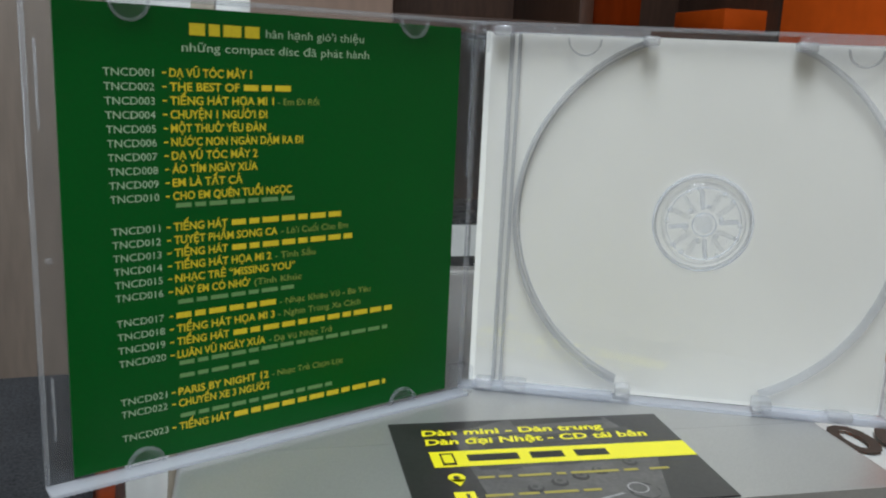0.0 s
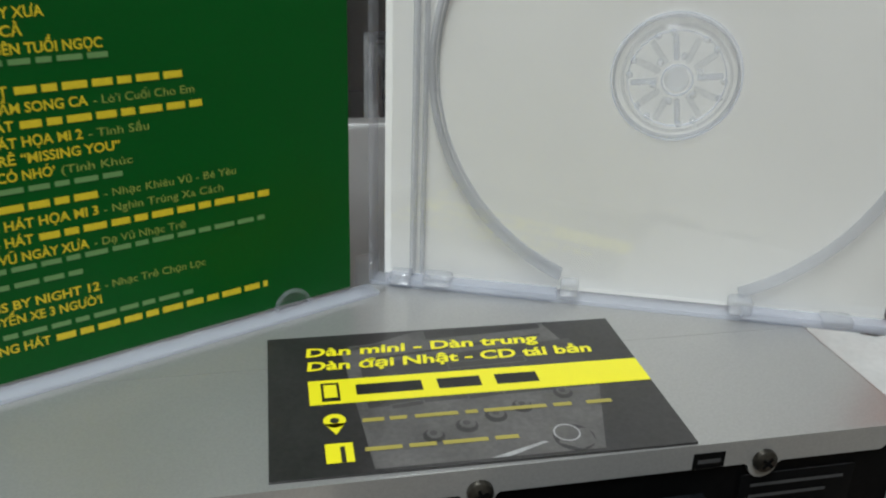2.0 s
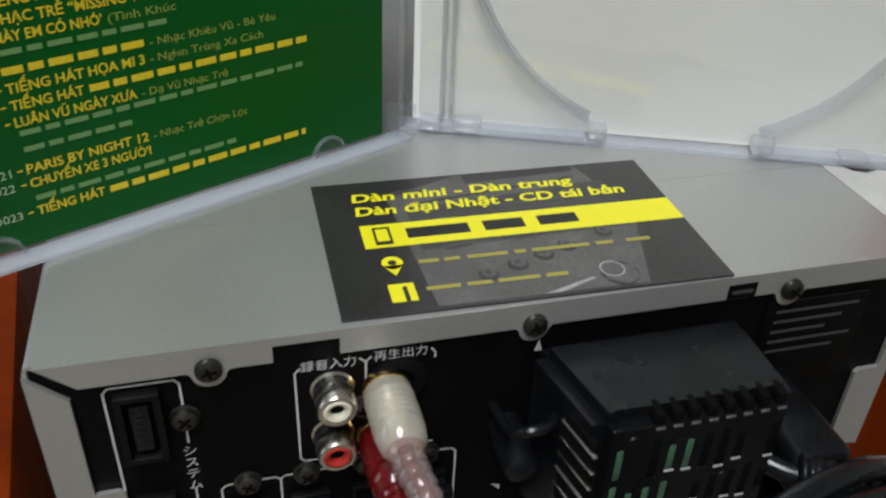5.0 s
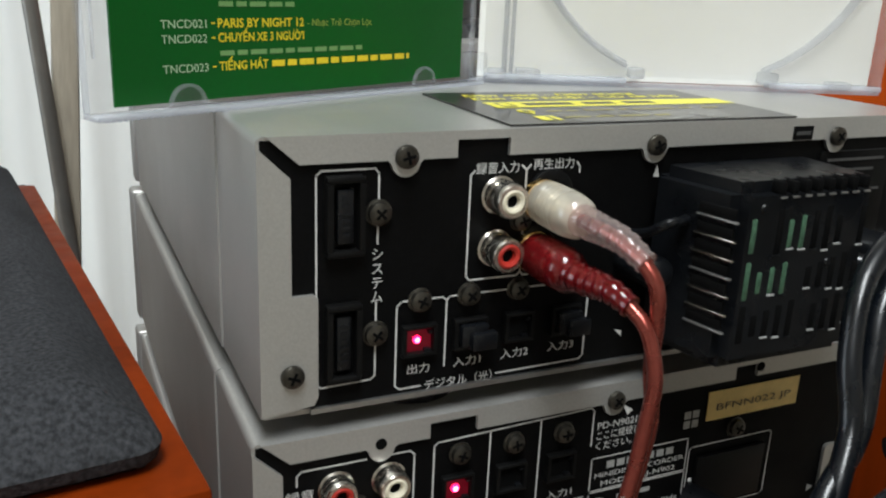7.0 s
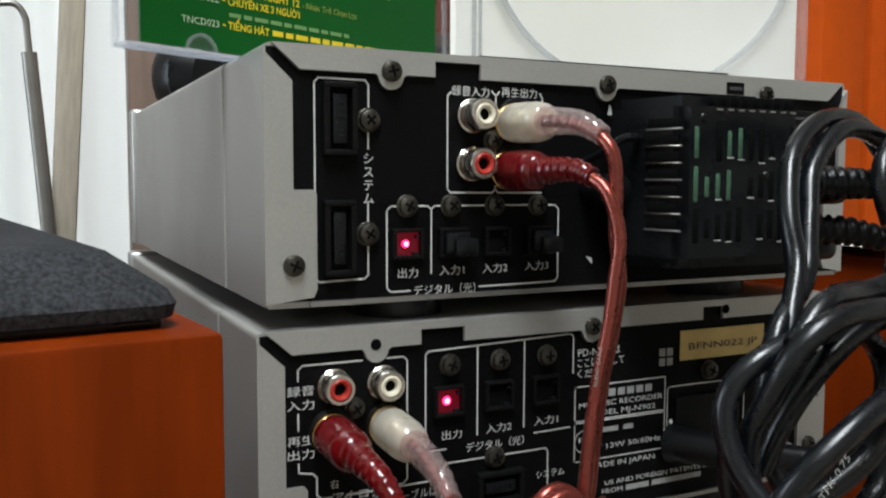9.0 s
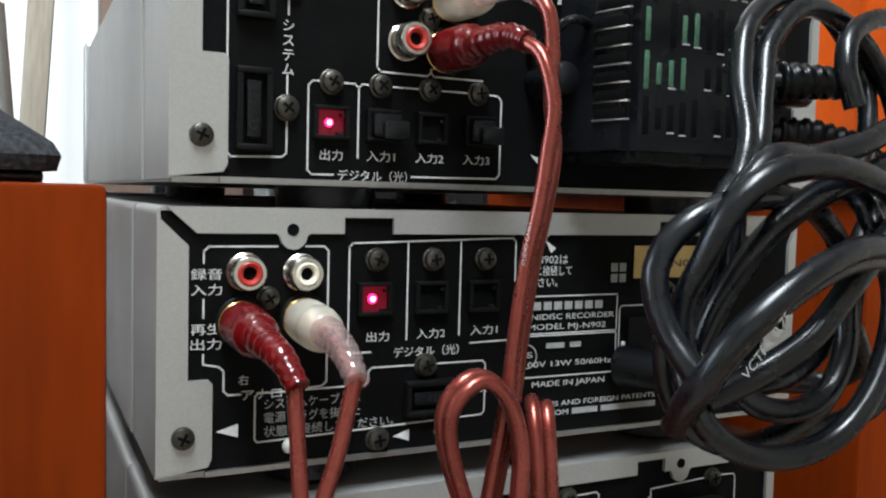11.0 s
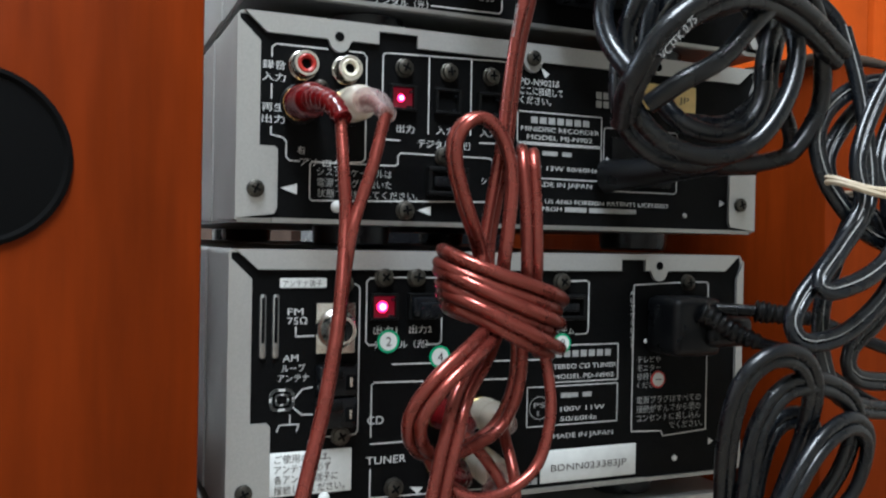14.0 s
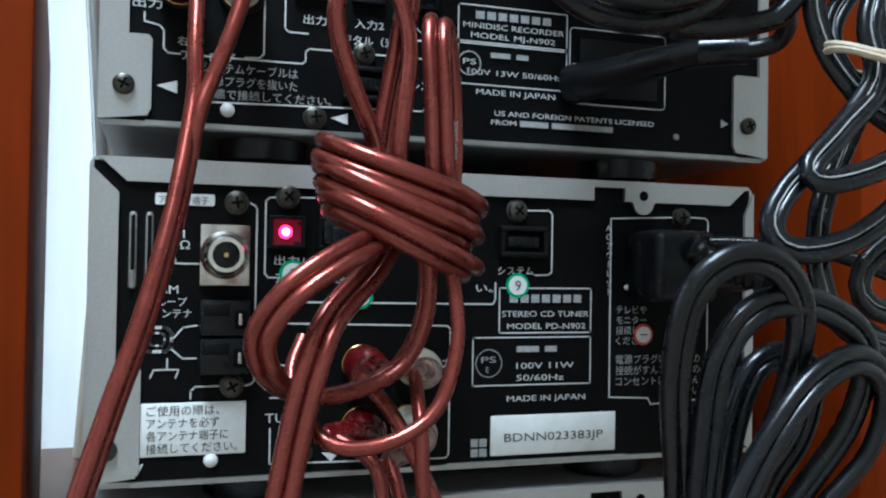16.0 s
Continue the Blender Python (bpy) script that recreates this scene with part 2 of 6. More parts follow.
def arc(cx, cz, r, a0, a1, n):
    return [(cx + r * math.cos(radians(a0 + (a1 - a0) * i / n)), cz + r * math.sin(radians(a0 + (a1 - a0) * i / n))) for i in range(n + 1)]


def rounded(x0, x1, z0, z1, r, n=5):
    return (arc(x1 - r, z1 - r, r, 0, 90, n) + arc(x0 + r, z1 - r, r, 90, 180, n)
            + arc(x0 + r, z0 + r, r, 180, 270, n) + arc(x1 - r, z0 + r, r, 270, 360, n))


def lathe(profile, n=24, m=None):
    """Radius and height pairs turned about z; m sets it in place."""
    bm = bmesh.new()
    rings = []
    for r, z in profile:
        if r <= 1e-7:
            rings.append([bm.verts.new((0, 0, z))])
        else:
            rings.append([bm.verts.new((r * math.cos(2 * math.pi * k / n), r * math.sin(2 * math.pi * k / n), z)) for k in range(n)])
    for a, b in zip(rings, rings[1:]):
        for k in range(n):
            q = [a[k % len(a)], a[(k + 1) % len(a)], b[(k + 1) % len(b)], b[k % len(b)]]
            q = list(dict.fromkeys(q))
            if len(q) > 2:
                bm.faces.new(q)
    bmesh.ops.recalc_face_normals(bm, faces=bm.faces[:])
    if m is not None:
        bmesh.ops.transform(bm, matrix=m, verts=bm.verts[:])
    return bm


FACE = pose(0, 0, 0, 90, 0, 0)      # turns z towards -y, the side that the panels face


def knob_at(x, y, z, profile, n=24):
    """A turned shape standing out of a rear panel towards -y."""
    return lathe(profile, n, Matrix.Translation((x, y, z)) @ FACE)


def smooth_line(points, step=0.0025, closed=False):
    p = [Vector(q) for q in points]
    n = len(p)
    out = []
    for i in range(n if closed else n - 1):
        a, b, c, d = (p[(i - 1) % n] if closed or i else p[0] * 2 - p[1], p[i], p[(i + 1) % n],
                      p[(i + 2) % n] if closed or i + 2 < n else p[-1] * 2 - p[-2])
        k = max(3, int((c - b).length / step))
        for j in range(k):
            s = j / k
            out.append(0.5 * ((2 * b) + (c - a) * s + (2 * a - 5 * b + 4 * c - d) * s * s + (3 * b - a - 3 * c + d) * s ** 3))
    if not closed:
        out.append(p[-1])
    return out


def tube(points, r, sides=12, closed=False, step=0.0025, twin=0.0, up=(0, 0, 1), radii=None):
    """A cable along a smooth line; twin sets two cores side by side at that half distance."""
    line = smooth_line(points, step, closed)
    n = len(line)
    tang = [(line[(i + 1) % n if closed else min(i + 1, n - 1)] - line[i - 1 if closed or i else 0]).normalized() for i in range(n)]
    side = tang[0].cross(Vector(up))
    if side.length < 1e-4:
        side = tang[0].cross(Vector((1, 0, 0)))
    side.normalize()
    bm = bmesh.new()
    for shift in ((-twin, twin) if twin else (0.0,)):
        s = side.copy()
        rings = []
        for i in range(n):
            s = (s - tang[i] * s.dot(tang[i])).normalized()
            w = tang[i].cross(s)
            rr = r if radii is None else r * radii(i / (n - 1))
            rings.append([bm.verts.new(line[i] + s * (shift + rr * math.cos(2 * math.pi * k / sides)) + w * (rr * math.sin(2 * math.pi * k / sides)))
                          for k in range(sides)])
        pairs = list(zip(rings, rings[1:] + ([rings[0]] if closed else [])))[: n if closed else n - 1]
        for a, b in pairs:
            for k in range(sides):
                bm.faces.new((a[k], a[(k + 1) % sides], b[(k + 1) % sides], b[k]))
        if not closed:
            bm.faces.new(rings[0])
            bm.faces.new(rings[-1])
    bmesh.ops.recalc_face_normals(bm, faces=bm.faces[:])
    return bm


# letters whose outlines cross in the built-in font, spelled from clean ones
HORNED = (("Đ", "Ð"), ("Ớ", "Ó’"), ("Ờ", "Ò’"), ("Ở", "Ỏ’"), ("ớ", "ó’"), ("ờ", "ò’"), ("ở", "ỏ’"))


def words(text, size, width=None, bold=0.0):
    """Flat lettering in the x-y plane from the built-in font, from its left foot."""
    for crossed, clean in HORNED:
        text = text.replace(crossed, clean)
    cu = bpy.data.curves.new("lettering", "FONT")
    cu.body, cu.size, cu.resolution_u, cu.offset = text, size, 3, bold * size
    ob = new("lettering", cu)
    me = bpy.data.meshes.new_from_object(ob.evaluated_get(bpy.context.evaluated_depsgraph_get()))
    bpy.data.objects.remove(ob)
    bpy.data.curves.remove(cu)
    if len(me.vertices) and width:
        xs = [v.co.x for v in me.vertices]
        k = width / max(1e-6, max(xs) - min(xs))
        for v in me.vertices:
            v.co.x = (v.co.x - min(xs)) * k
    return me


def lettering(name, text, size, mat, parent, m, width=None, label=""):
    me = words(text, size, width)
    me.materials.append(mat)
    return part(name, me, None, parent, label, m)


def bars(spans, h, lift=0.0):
    """Plain bars (x from, x to, y of the middle) in the x-y plane for writing that is not spelled out."""
    bm = bmesh.new()
    for x0, x1, y in spans:
        bm.faces.new([bm.verts.new(q) for q in ((x0, y - h / 2, lift), (x1, y - h / 2, lift), (x1, y + h / 2, lift), (x0, y + h / 2, lift))])
    return bm


# ---------------------------------------------------------------- room
def structure(name, bm, mat, label, m=None):
    return single(name, bm, mat, label, "room", kind="structure", m=m)


structure("floor", box(-2.2, 2.2, -2.2, 2.0, -0.02, 0.0), FLOOR, "beige floor of the room")
structure("ceiling", box(-2.2, 2.2, -2.2, 2.0, 2.7, 2.75), WALL, "white painted ceiling")
structure("wall_north", box(-2.2, 2.2, 1.6, 1.7, 0, 2.7), WALL, "cream painted wall behind the shelf")
structure("wall_south", box(-2.2, 2.2, -2.3, -2.2, 0, 2.7), WALL, "cream painted wall behind the camera")
structure("wall_west", box(-2.3, -2.2, -2.3, 1.7, 0, 2.7), WALL, "cream painted side wall")
structure("wall_east", box(2.2, 2.3, -2.3, 1.7, 0, 2.7), WALL, "cream painted side wall")

TABLE_Z = 0.748
desk = thing("audio_table", (0.1, 0.35, 0), "dark brown wooden table under the stacked audio units", "table")
part("tabletop", box(-0.7, 0.95, 0.10, 0.75, TABLE_Z - 0.025, TABLE_Z, 0.003), TABLE, desk)
for lx in (-0.66, 0.91):
    for ly in (0.14, 0.71):
        part("leg", box(lx - 0.025, lx + 0.025, ly - 0.025, ly + 0.025, 0, TABLE_Z - 0.025, 0.003), TABLE, desk)


# ---------------------------------------------------------------- loudspeakers
def loudspeaker(x0, x1, y0, y1, top, port_x, port_z, label, turn=0.0):
    """Cabinet with a rear bass port; it is turned about its rear edge at x1, y0."""
    sp = thing("loudspeaker", ((x0 + x1) / 2, y0, TABLE_Z), label, "speaker", "pair of bookshelf speakers")
    m = Matrix.Translation((x1, y0, 0)) @ pose(0, 0, 0, 0, 0, turn) @ Matrix.Translation((-x1, -y0, 0))
    part("cabinet", box(x0, x1, y0, y1, TABLE_Z + 0.001, top, 0.0015), WOOD, sp, m=m)
    ring = knob_at(port_x, y0, port_z, [(0.0238, 0.0), (0.0238, 0.0010), (0.0226, 0.0013), (0.0215, 0.0004), (0.0205, 0.0005), (0.0, 0.0005)], 48)
    part("port_opening", ring, BLACK_HOLE, sp, "round black bass port in the rear", m=m)
    part("front_baffle", box(x0 + 0.002, x1 - 0.002, y1 + 0.0005, y1 + 0.012, TABLE_Z + 0.003, top - 0.002, 0.002), PLASTIC, sp, m=m)
    return sp


loudspeaker(-0.2173, -0.0373, 0.1745, 0.4745, 1.0157, -0.0961, 0.958, "cherry wood loudspeaker with a round black rear port", 6.3)
loudspeaker(0.2330, 0.4130, 0.2020, 0.502, 1.0205, 0.354, 0.958, "cherry wood loudspeaker behind tangled black power cords", 0.0)

# grille laid on the first speaker: thick frame with sloping cloth edges
gr = bmesh.new()
rows_ = []
GX0, GX1, GY0, GY1 = -0.2163, -0.0448, 0.1838, 0.4783
for inset, z, r in ((0.001, 1.0162, 0.006), (0.0, 1.0195, 0.007), (0.0015, 1.0225, 0.007), (0.0135, 1.0315, 0.006), (0.0165, 1.0326, 0.005)):
    rows_.append([gr.verts.new((x, y, z)) for x, y in rounded(GX0 + inset, GX1 - inset, GY0 + inset, GY1 - inset, r, 6)])
for a, b in zip(rows_, rows_[1:]):
    for k in range(len(a)):
        gr.faces.new((a[k], a[(k + 1) % len(a)], b[(k + 1) % len(a)], b[k]))
gr.faces.new(rows_[-1])
gr.faces.new(rows_[0][::-1])
GM = Matrix.Translation((GX1, GY0, 0)) @ pose(0, 0, 0, 0, 0, 7.0) @ Matrix.Translation((-GX1, -GY0, 0))
bmesh.ops.translate(gr, verts=gr.verts[:], vec=(0, 0, 0.0022))
grille = thing("speaker_grille", (GX1 - 0.08, GY0, 1.016), "dark grey cloth speaker grille lying on a loudspeaker", "grille")
part("cloth_cover", gr, CLOTH, grille, m=GM)
part("frame", box(GX0 + 0.004, GX1 - 0.004, GY0 + 0.004, GY1 - 0.004, 1.0158, 1.0182, 0.0008), PLASTIC, grille, m=GM)


# ---------------------------------------------------------------- audio units
RY = 0.197        # plane of the rear panels


def cross_screw(x, z, parent, r=0.0026, name="screw", y=RY):
    """Pan-head screw with a cross slot."""
    head = knob_at(x, y, z, [(r * 0.98, 0.0), (r, 0.0006), (r * 0.93, 0.0013), (r * 0.6, 0.0018), (0, 0.0019)], 20)
    a = random.uniform(0, 90)
    m = Matrix.Translation((x, y - 0.00195, z)) @ pose(0, 0, 0, 0, a, 0)
    s = part(name, head, SCREW, parent)
    cut = join(box(-r * .55, r * .55, -0.00008, 0.0004, -r * .12, r * .12), box(-r * .12, r * .12, -0.0001, 0.0004, -r * .55, r * .55))
    part("cross_slot", cut, BLACK_HOLE, s, m=m)
    return s


def cover_flange(x0, x1, z0, z1, tabs, notches, left_step, right_step, drop=0.0065, lip=0.0075):
    """The folded rim of a steel cover: outlines for the top strip and the two side strips."""
    # top strip: runs from corner cut to corner cut with a lower edge that has notches and round screw tabs
    low = z1 - drop
    cut = 0.0095
    pts = [(x0 + 0.0022, z1), (x0 + cut, low)]
    events = [(n0, "n", n1) for n0, n1 in notches] + [(t, "t", 0.0036) for t in tabs]
    for a, kind, b in sorted(events):
        if kind == "n":
            pts += [(a, low), (a, z1 - 0.0022), (b, z1 - 0.0022), (b, low)]
        else:
            pts += [(a - b - 0.0008, low), (a - b, low - 0.0008)] + [(q[0], q[1]) for q in arc(a, low - 0.0005, b, 190, 350, 8)] + [(a + b, low - 0.0008), (a + b + 0.0008, low)]
    pts += [(x1 - cut, low), (x1 - 0.0022, z1)]
    top = prism(pts, RY - 0.0012, RY, 0.0)
    zs, wide = left_step
    left = prism([(x0, z1 - 0.0022), (x0 + lip, low - 0.003), (x0 + lip, zs), (x0 + wide - 0.001, zs), (x0 + wide, zs - 0.001),
                  (x0 + wide, z0 + 0.004), (x0 + wide - 0.001, z0 + 0.002), (x0, z0 + 0.0005)], RY - 0.0012, RY, 0.0)
    zs, wide = right_step
    right = prism([(x1, z1 - 0.0022), (x1 - lip * .45, low - 0.003), (x1 - lip * .45, zs), (x1 - wide + 0.001, zs), (x1 - wide, zs - 0.001),
                   (x1 - wide, z0 + 0.004), (x1 - wide + 0.001, z0 + 0.002), (x1, z0 + 0.0005)], RY - 0.0012, RY, 0.0)
    return top, left, right


def audio_unit(x0, x1, z0, z1, label, tabs, notches, left_step, right_step, depth=0.275):
    u = thing("audio_unit", ((x0 + x1) / 2, RY, z0 - 0.007), label, "audio unit", "stack of mini audio units")
    y1 = RY + depth
    # wrapped steel cover, front moulding, floor pan
    r = 0.0022
    hood = [(x0, z0), (x0, z1 - r)] + arc(x0 + r, z1 - r, r, 180, 90, 5)[1:] + arc(x1 - r, z1 - r, r, 90, 0, 5) + [(x1, z0)]
    inner = [(x1 - 0.001, z0), (x1 - 0.001, z1 - 0.001), (x0 + 0.001, z1 - 0.001), (x0 + 0.001, z0)]
    part("cover", prism(hood + inner, RY, RY + 0.0458), SILVER, u, "champagne painted steel cover", smooth=50)
    g = 0.0005
    hood2 = [(x0 - g, z0), (x0 - g, z1 - r)] + [(x, z) for x, z in arc(x0 - g + r, z1 - r, r, 180, 90, 5)[1:]] + arc(x1 + g - r, z1 - r, r, 90, 0, 5) + [(x1 + g, z0)]
    part("front_cover", prism(hood2 + inner, RY + 0.0459, y1 - 0.012), SILVER, u, smooth=50)
    part("front_panel", box(x0 - 0.0022, x1 + 0.0022, y1 - 0.012, y1, z0 - 0.001, z1 + 0.0018, 0.002, 3), SILVER, u)
    part("chassis_pan", box(x0 + 0.001, x1 - 0.001, RY + 0.0006, y1 - 0.036, z0 - 0.0008, z0 + 0.0007), SILVER_EDGE, u)
    for nm, b in zip(("top_rim", "side_rim", "side_rim"), cover_flange(x0, x1, z0, z1, tabs, notches, left_step, right_step)):
        part(nm, b, SILVER, u, smooth=30)
    part("bottom_rim", box(x0 + 0.012, x1 - 0.012, RY - 0.0008, RY + 0.0006, z0 - 0.0006, z0 + 0.0008), SILVER_EDGE, u)
    for fx in (x0 + 0.045, x1 - 0.045):
        for fy in (RY + 0.02, y1 - 0.05):
            part("foot", lathe([(0, 0), (0.012, 0), (0.0135, 0.001), (0.014, 0.0070), (0, 0.0070)], 24, Matrix.Translation((fx, fy, z0 - 0.0082))), PLASTIC, u)
    panel = part("rear_panel", box(x0 + 0.0012, x1 - 0.0012, RY + 0.0002, RY + 0.0012, z0 + 0.0008, z1 - 0.0012), PANEL, u, "black rear panel with white print")
    return u, panel


def stretch_unit(u, x_from, x_to, wide, high):
    """Sets a unit's left edge, widens it from there and heightens it from its foot."""
    x, y, z = u.location
    u.location = (x_to + (x - x_from) * wide, y, z)
    u.scale = (wide, 1.0, high)


U1, P1 = audio_unit(-0.0226, 0.1865, 1.0176, 1.0855, "champagne grey audio unit with black adapter and jacks on its rear",
                    (0.0120, 0.0823, 0.1473), ((0.0250, 0.0390),), (1.0480, 0.0137), (1.0480, 0.010))
stretch_unit(U1, -0.0226, -0.0220, 1.030, 1.016)
U2, P2 = audio_unit(-0.0252, 0.1868, 0.9440, 1.0110, "champagne grey audio unit with red and cream audio plugs",
                    (0.0085, 0.0815), ((0.0222, 0.0362), (0.1270, 0.1360)), (0.9680, 0.0135), (0.9720, 0.0135))
stretch_unit(U2, -0.0252, -0.0246, 1.0, 1.0)
U3, P3 = audio_unit(-0.0262, 0.1822, 0.8462, 0.9345, "champagne grey audio unit with antenna jack and numbered stickers",
                    (0.1402,), ((0.1225, 0.1335),), (0.8780, 0.0140), (0.8700, 0.004))
U4, P4 = audio_unit(-0.0262, 0.1822, 0.7560, 0.8380, "champagne grey audio unit at the bottom of the stack",
                    (0.1402,), ((0.1225, 0.1335),), (0.7880, 0.0140), (0.7800, 0.004))


# ---------------------------------------------------------------- disc case
CASE_Z = 1.0868
CASE_SIZE = Matrix.Scale(1.055, 4)
case = thing("disc_case", (0.075, 0.2855, CASE_Z), "open clear plastic disc case with green booklet, standing upright", "disc case")
TRAY = pose(0.0808, 0.2895, CASE_Z, 90, 0, -21.0) @ CASE_SIZE @ pose(0, 0, 0.0042)          # x along the tray, y up, z towards the viewer
LID = pose(0.0735, 0.2855, CASE_Z, 90, 0, 25.1) @ CASE_SIZE @ pose(-0.137, 0, 0)   # x along the lid up to the hinge


def plate(x0, x1, y0, y1, z0, z1, bevel=0.0):
    return box(x0, x1, y0, y1, z0, z1, bevel)


part("back_shell", join(plate(-0.005, 0.137, 0, 0.125, -0.0075, -0.0063)), CLEAR, case, m=TRAY)
part("inlay_card", plate(-0.0020, 0.1355, 0.0014, 0.122, -0.0061, -0.0058), PAPER, case, "plain white inlay card", m=TRAY)
part("lid", plate(0.0025, 0.137, 0, 0.1245, -0.0012, 0.0), CLEAR, case, m=LID)
part("booklet", plate(0.0095, 0.1305, 0.0022, 0.1222, 0.0004, 0.0012), GREEN, case, "green printed booklet", m=LID)

CM = pose(0.0422, 0.1978, 1.0868, 0, 0, -1.0) @ Matrix.Diagonal((1.036, 1.066, 1.05, 1.0))
card = single("business_card", box(0, 0.0905, 0, 0.055, 0, 0.0005), CARD, "glossy black and yellow business card lying on an audio unit", "card",
              m=CM)


# ---------------------------------------------------------------- rear panel details
INK_Y = RY - 0.0002


def stroke(points, w=0.00045, y=None):
    """A printed line on a rear panel, following x and z pairs."""
    y = INK_Y if y is None else y
    bm = bmesh.new()
    for (xa, za), (xb, zb) in zip(points, points[1:]):
        dx, dz = xb - xa, zb - za
        k = math.hypot(dx, dz)
        if k < 1e-7:
            continue
        ux, uz = dx / k * w / 2, dz / k * w / 2
        q = [(xa - ux - uz, za - uz + ux), (xb + ux - uz, zb + uz + ux), (xb + ux + uz, zb + uz - ux), (xa - ux + uz, za - uz - ux)]
        bm.faces.new([bm.verts.new((x, y, z)) for x, z in q][::-1])
    return bm


def printed(parent, points, w=0.00045, mat=None):
    return part("printed_line", stroke(points, w), mat or PRINT, parent)


def printed_frame(parent, x0, x1, z0, z1, r=0.0012, w=0.00045, mat=None):
    pts = rounded(x0, x1, z0, z1, r, 4)
    return part("printed_frame", stroke(pts + pts[:1], w), mat or PRINT, parent)


def say(parent, text, x, z, size, width=None, mat=None):
    return lettering("lettering", text, size, mat or PRINT, parent, pose(x, RY - 0.0003, z, 90, 0, 0), width)


def say_down(parent, text, x, z, size, step, mat=None):
    for i, ch in enumerate(text):
        say(parent, ch, x, z - i * step, size, None, mat)


def mute(parent, spans, h, mat=None):
    """Bars for writing that is not spelled out: x from, x to, z."""
    return part("lettering_bar", bars([(a, b, c) for a, b, c in spans], h), mat or GREYPRINT, parent, m=pose(0, RY - 0.0003, 0, 90, 0, 0))


def triangle(parent, pts, mat=None):
    bm = bmesh.new()
    f = bm.faces.new([bm.verts.new((x, INK_Y, z)) for x, z in pts])
    return part("printed_arrow", bm, mat or PRINT, parent)


def boss(parent, x, z, r=0.0033):
    """The round pressed seat round a screw."""
    return part("screw_seat", knob_at(x, RY, z, [(r, 0), (r, 0.0004), (r - 0.0003, 0.0006), (0, 0.0006)], 24), SCREW, parent)


def panel_screw(parent, x, z, r=0.0027):
    boss(parent, x, z, r + 0.0004)
    return cross_screw(x, z, parent, r, y=RY - 0.0006)


def hole(parent, x, z, r=0.0013, y=RY - 0.0012):
    s = part("screw_hole", knob_at(x, y, z, [(r * 1.25, 0), (r * 1.2, 0.0002), (r * 0.95, 0.0002), (r * .9, 0.0001), (0, 0.0001)], 20), BLACK_HOLE, parent)
    return s


def rca_jack(parent, x, z, tint, front=0.0085):
    """Nickel phono jack with a coloured insulator."""
    j = part("phono_jack", knob_at(x, RY, z, [(0.0049, 0.0), (0.0049, 0.0008), (0.0044, 0.0012), (0.0042, 0.0030), (0.0044, 0.0034), (0.0044, front - 0.0006), (0.0040, front),
                                             (0.0032, front), (0.0032, front - 0.0012)], 28), CHROME, parent)
    part("insulator", knob_at(x, RY, z, [(0.00315, front - 0.0002), (0.0026, front + 0.0002), (0.0018, front - 0.0002), (0.0016, front - 0.002)], 24), tint, j)
    part("contact_hole", knob_at(x, RY, z, [(0.0017, front - 0.0015), (0, front - 0.0015)], 16), BLACK_HOLE, j)
    return j


def bare_ring(parent, x, z, r=0.0066):
    part("jack_collar", knob_at(x, RY, z, [(r, 0), (r, 0.0012), (r - 0.0006, 0.0016), (0.004, 0.0016), (0.004, 0.0)], 28), SOCKET, parent)


def optical_port(parent, x0, x1, z0, z1, lit=0.0, plugged=False):
    """Square optical socket; lit is the width of its red light against the usual; it may hold a dust plug."""
    w = 0.0010
    frame_ = join(box(x0, x1, RY - 0.0022, RY, z1 - w, z1, 0.0002), box(x0, x1, RY - 0.0022, RY, z0, z0 + w, 0.0002),
                  box(x0, x0 + w, RY - 0.0022, RY, z0 + w, z1 - w), box(x1 - w, x1, RY - 0.0022, RY, z0 + w, z1 - w))
    o = part("optical_socket", frame_, SOCKET, parent)
    cx, cz = (x0 + x1) / 2, (z0 + z1) / 2
    # a lit socket's floor glows by itself, in place of spilt red light
    part("socket_floor", box(x0 + w, x1 - w, RY - 0.0004, RY + 0.0001, z0 + w, z1 - w), RED_BLOOM if lit else BLACK_HOLE, o)
    part("guide_pin", join(box(x1 - 0.0032, x1 - 0.0014, RY - 0.0018, RY - 0.0004, z0 + 0.0011, z0 + 0.0018), box(x1 - 0.0022, x1 - 0.0012, RY - 0.0018, RY - 0.0004, z1 - 0.0026, z1 - 0.0018)), PLASTIC, o)
    if lit:
        part("light_ring", knob_at(cx - 0.0004, RY - 0.0005, cz, [(0.0015 * lit, 0), (0.0012 * lit, 0.0005), (0, 0.0006)], 20), LED_RED, o, "glowing red laser outlet")
        part("light_core", knob_at(cx - 0.0004, RY - 0.0011, cz, [(0.0009 * lit, 0), (0.0007 * lit, 0.0003), (0, 0.0004)], 16), LED_CORE, o)
    if plugged:
        part("dust_plug", join(box(x0 + 0.0012, x1 - 0.0006, RY - 0.0040, RY - 0.0004, z0 + 0.0012, z1 - 0.0012, 0.0006),
                               box(x0 + 0.0034, x1 + 0.0012, RY - 0.0056, RY - 0.0030, z0 + 0.0006, z1 - 0.0030, 0.0006)), PLASTIC, o, "black dust plug")
    return o


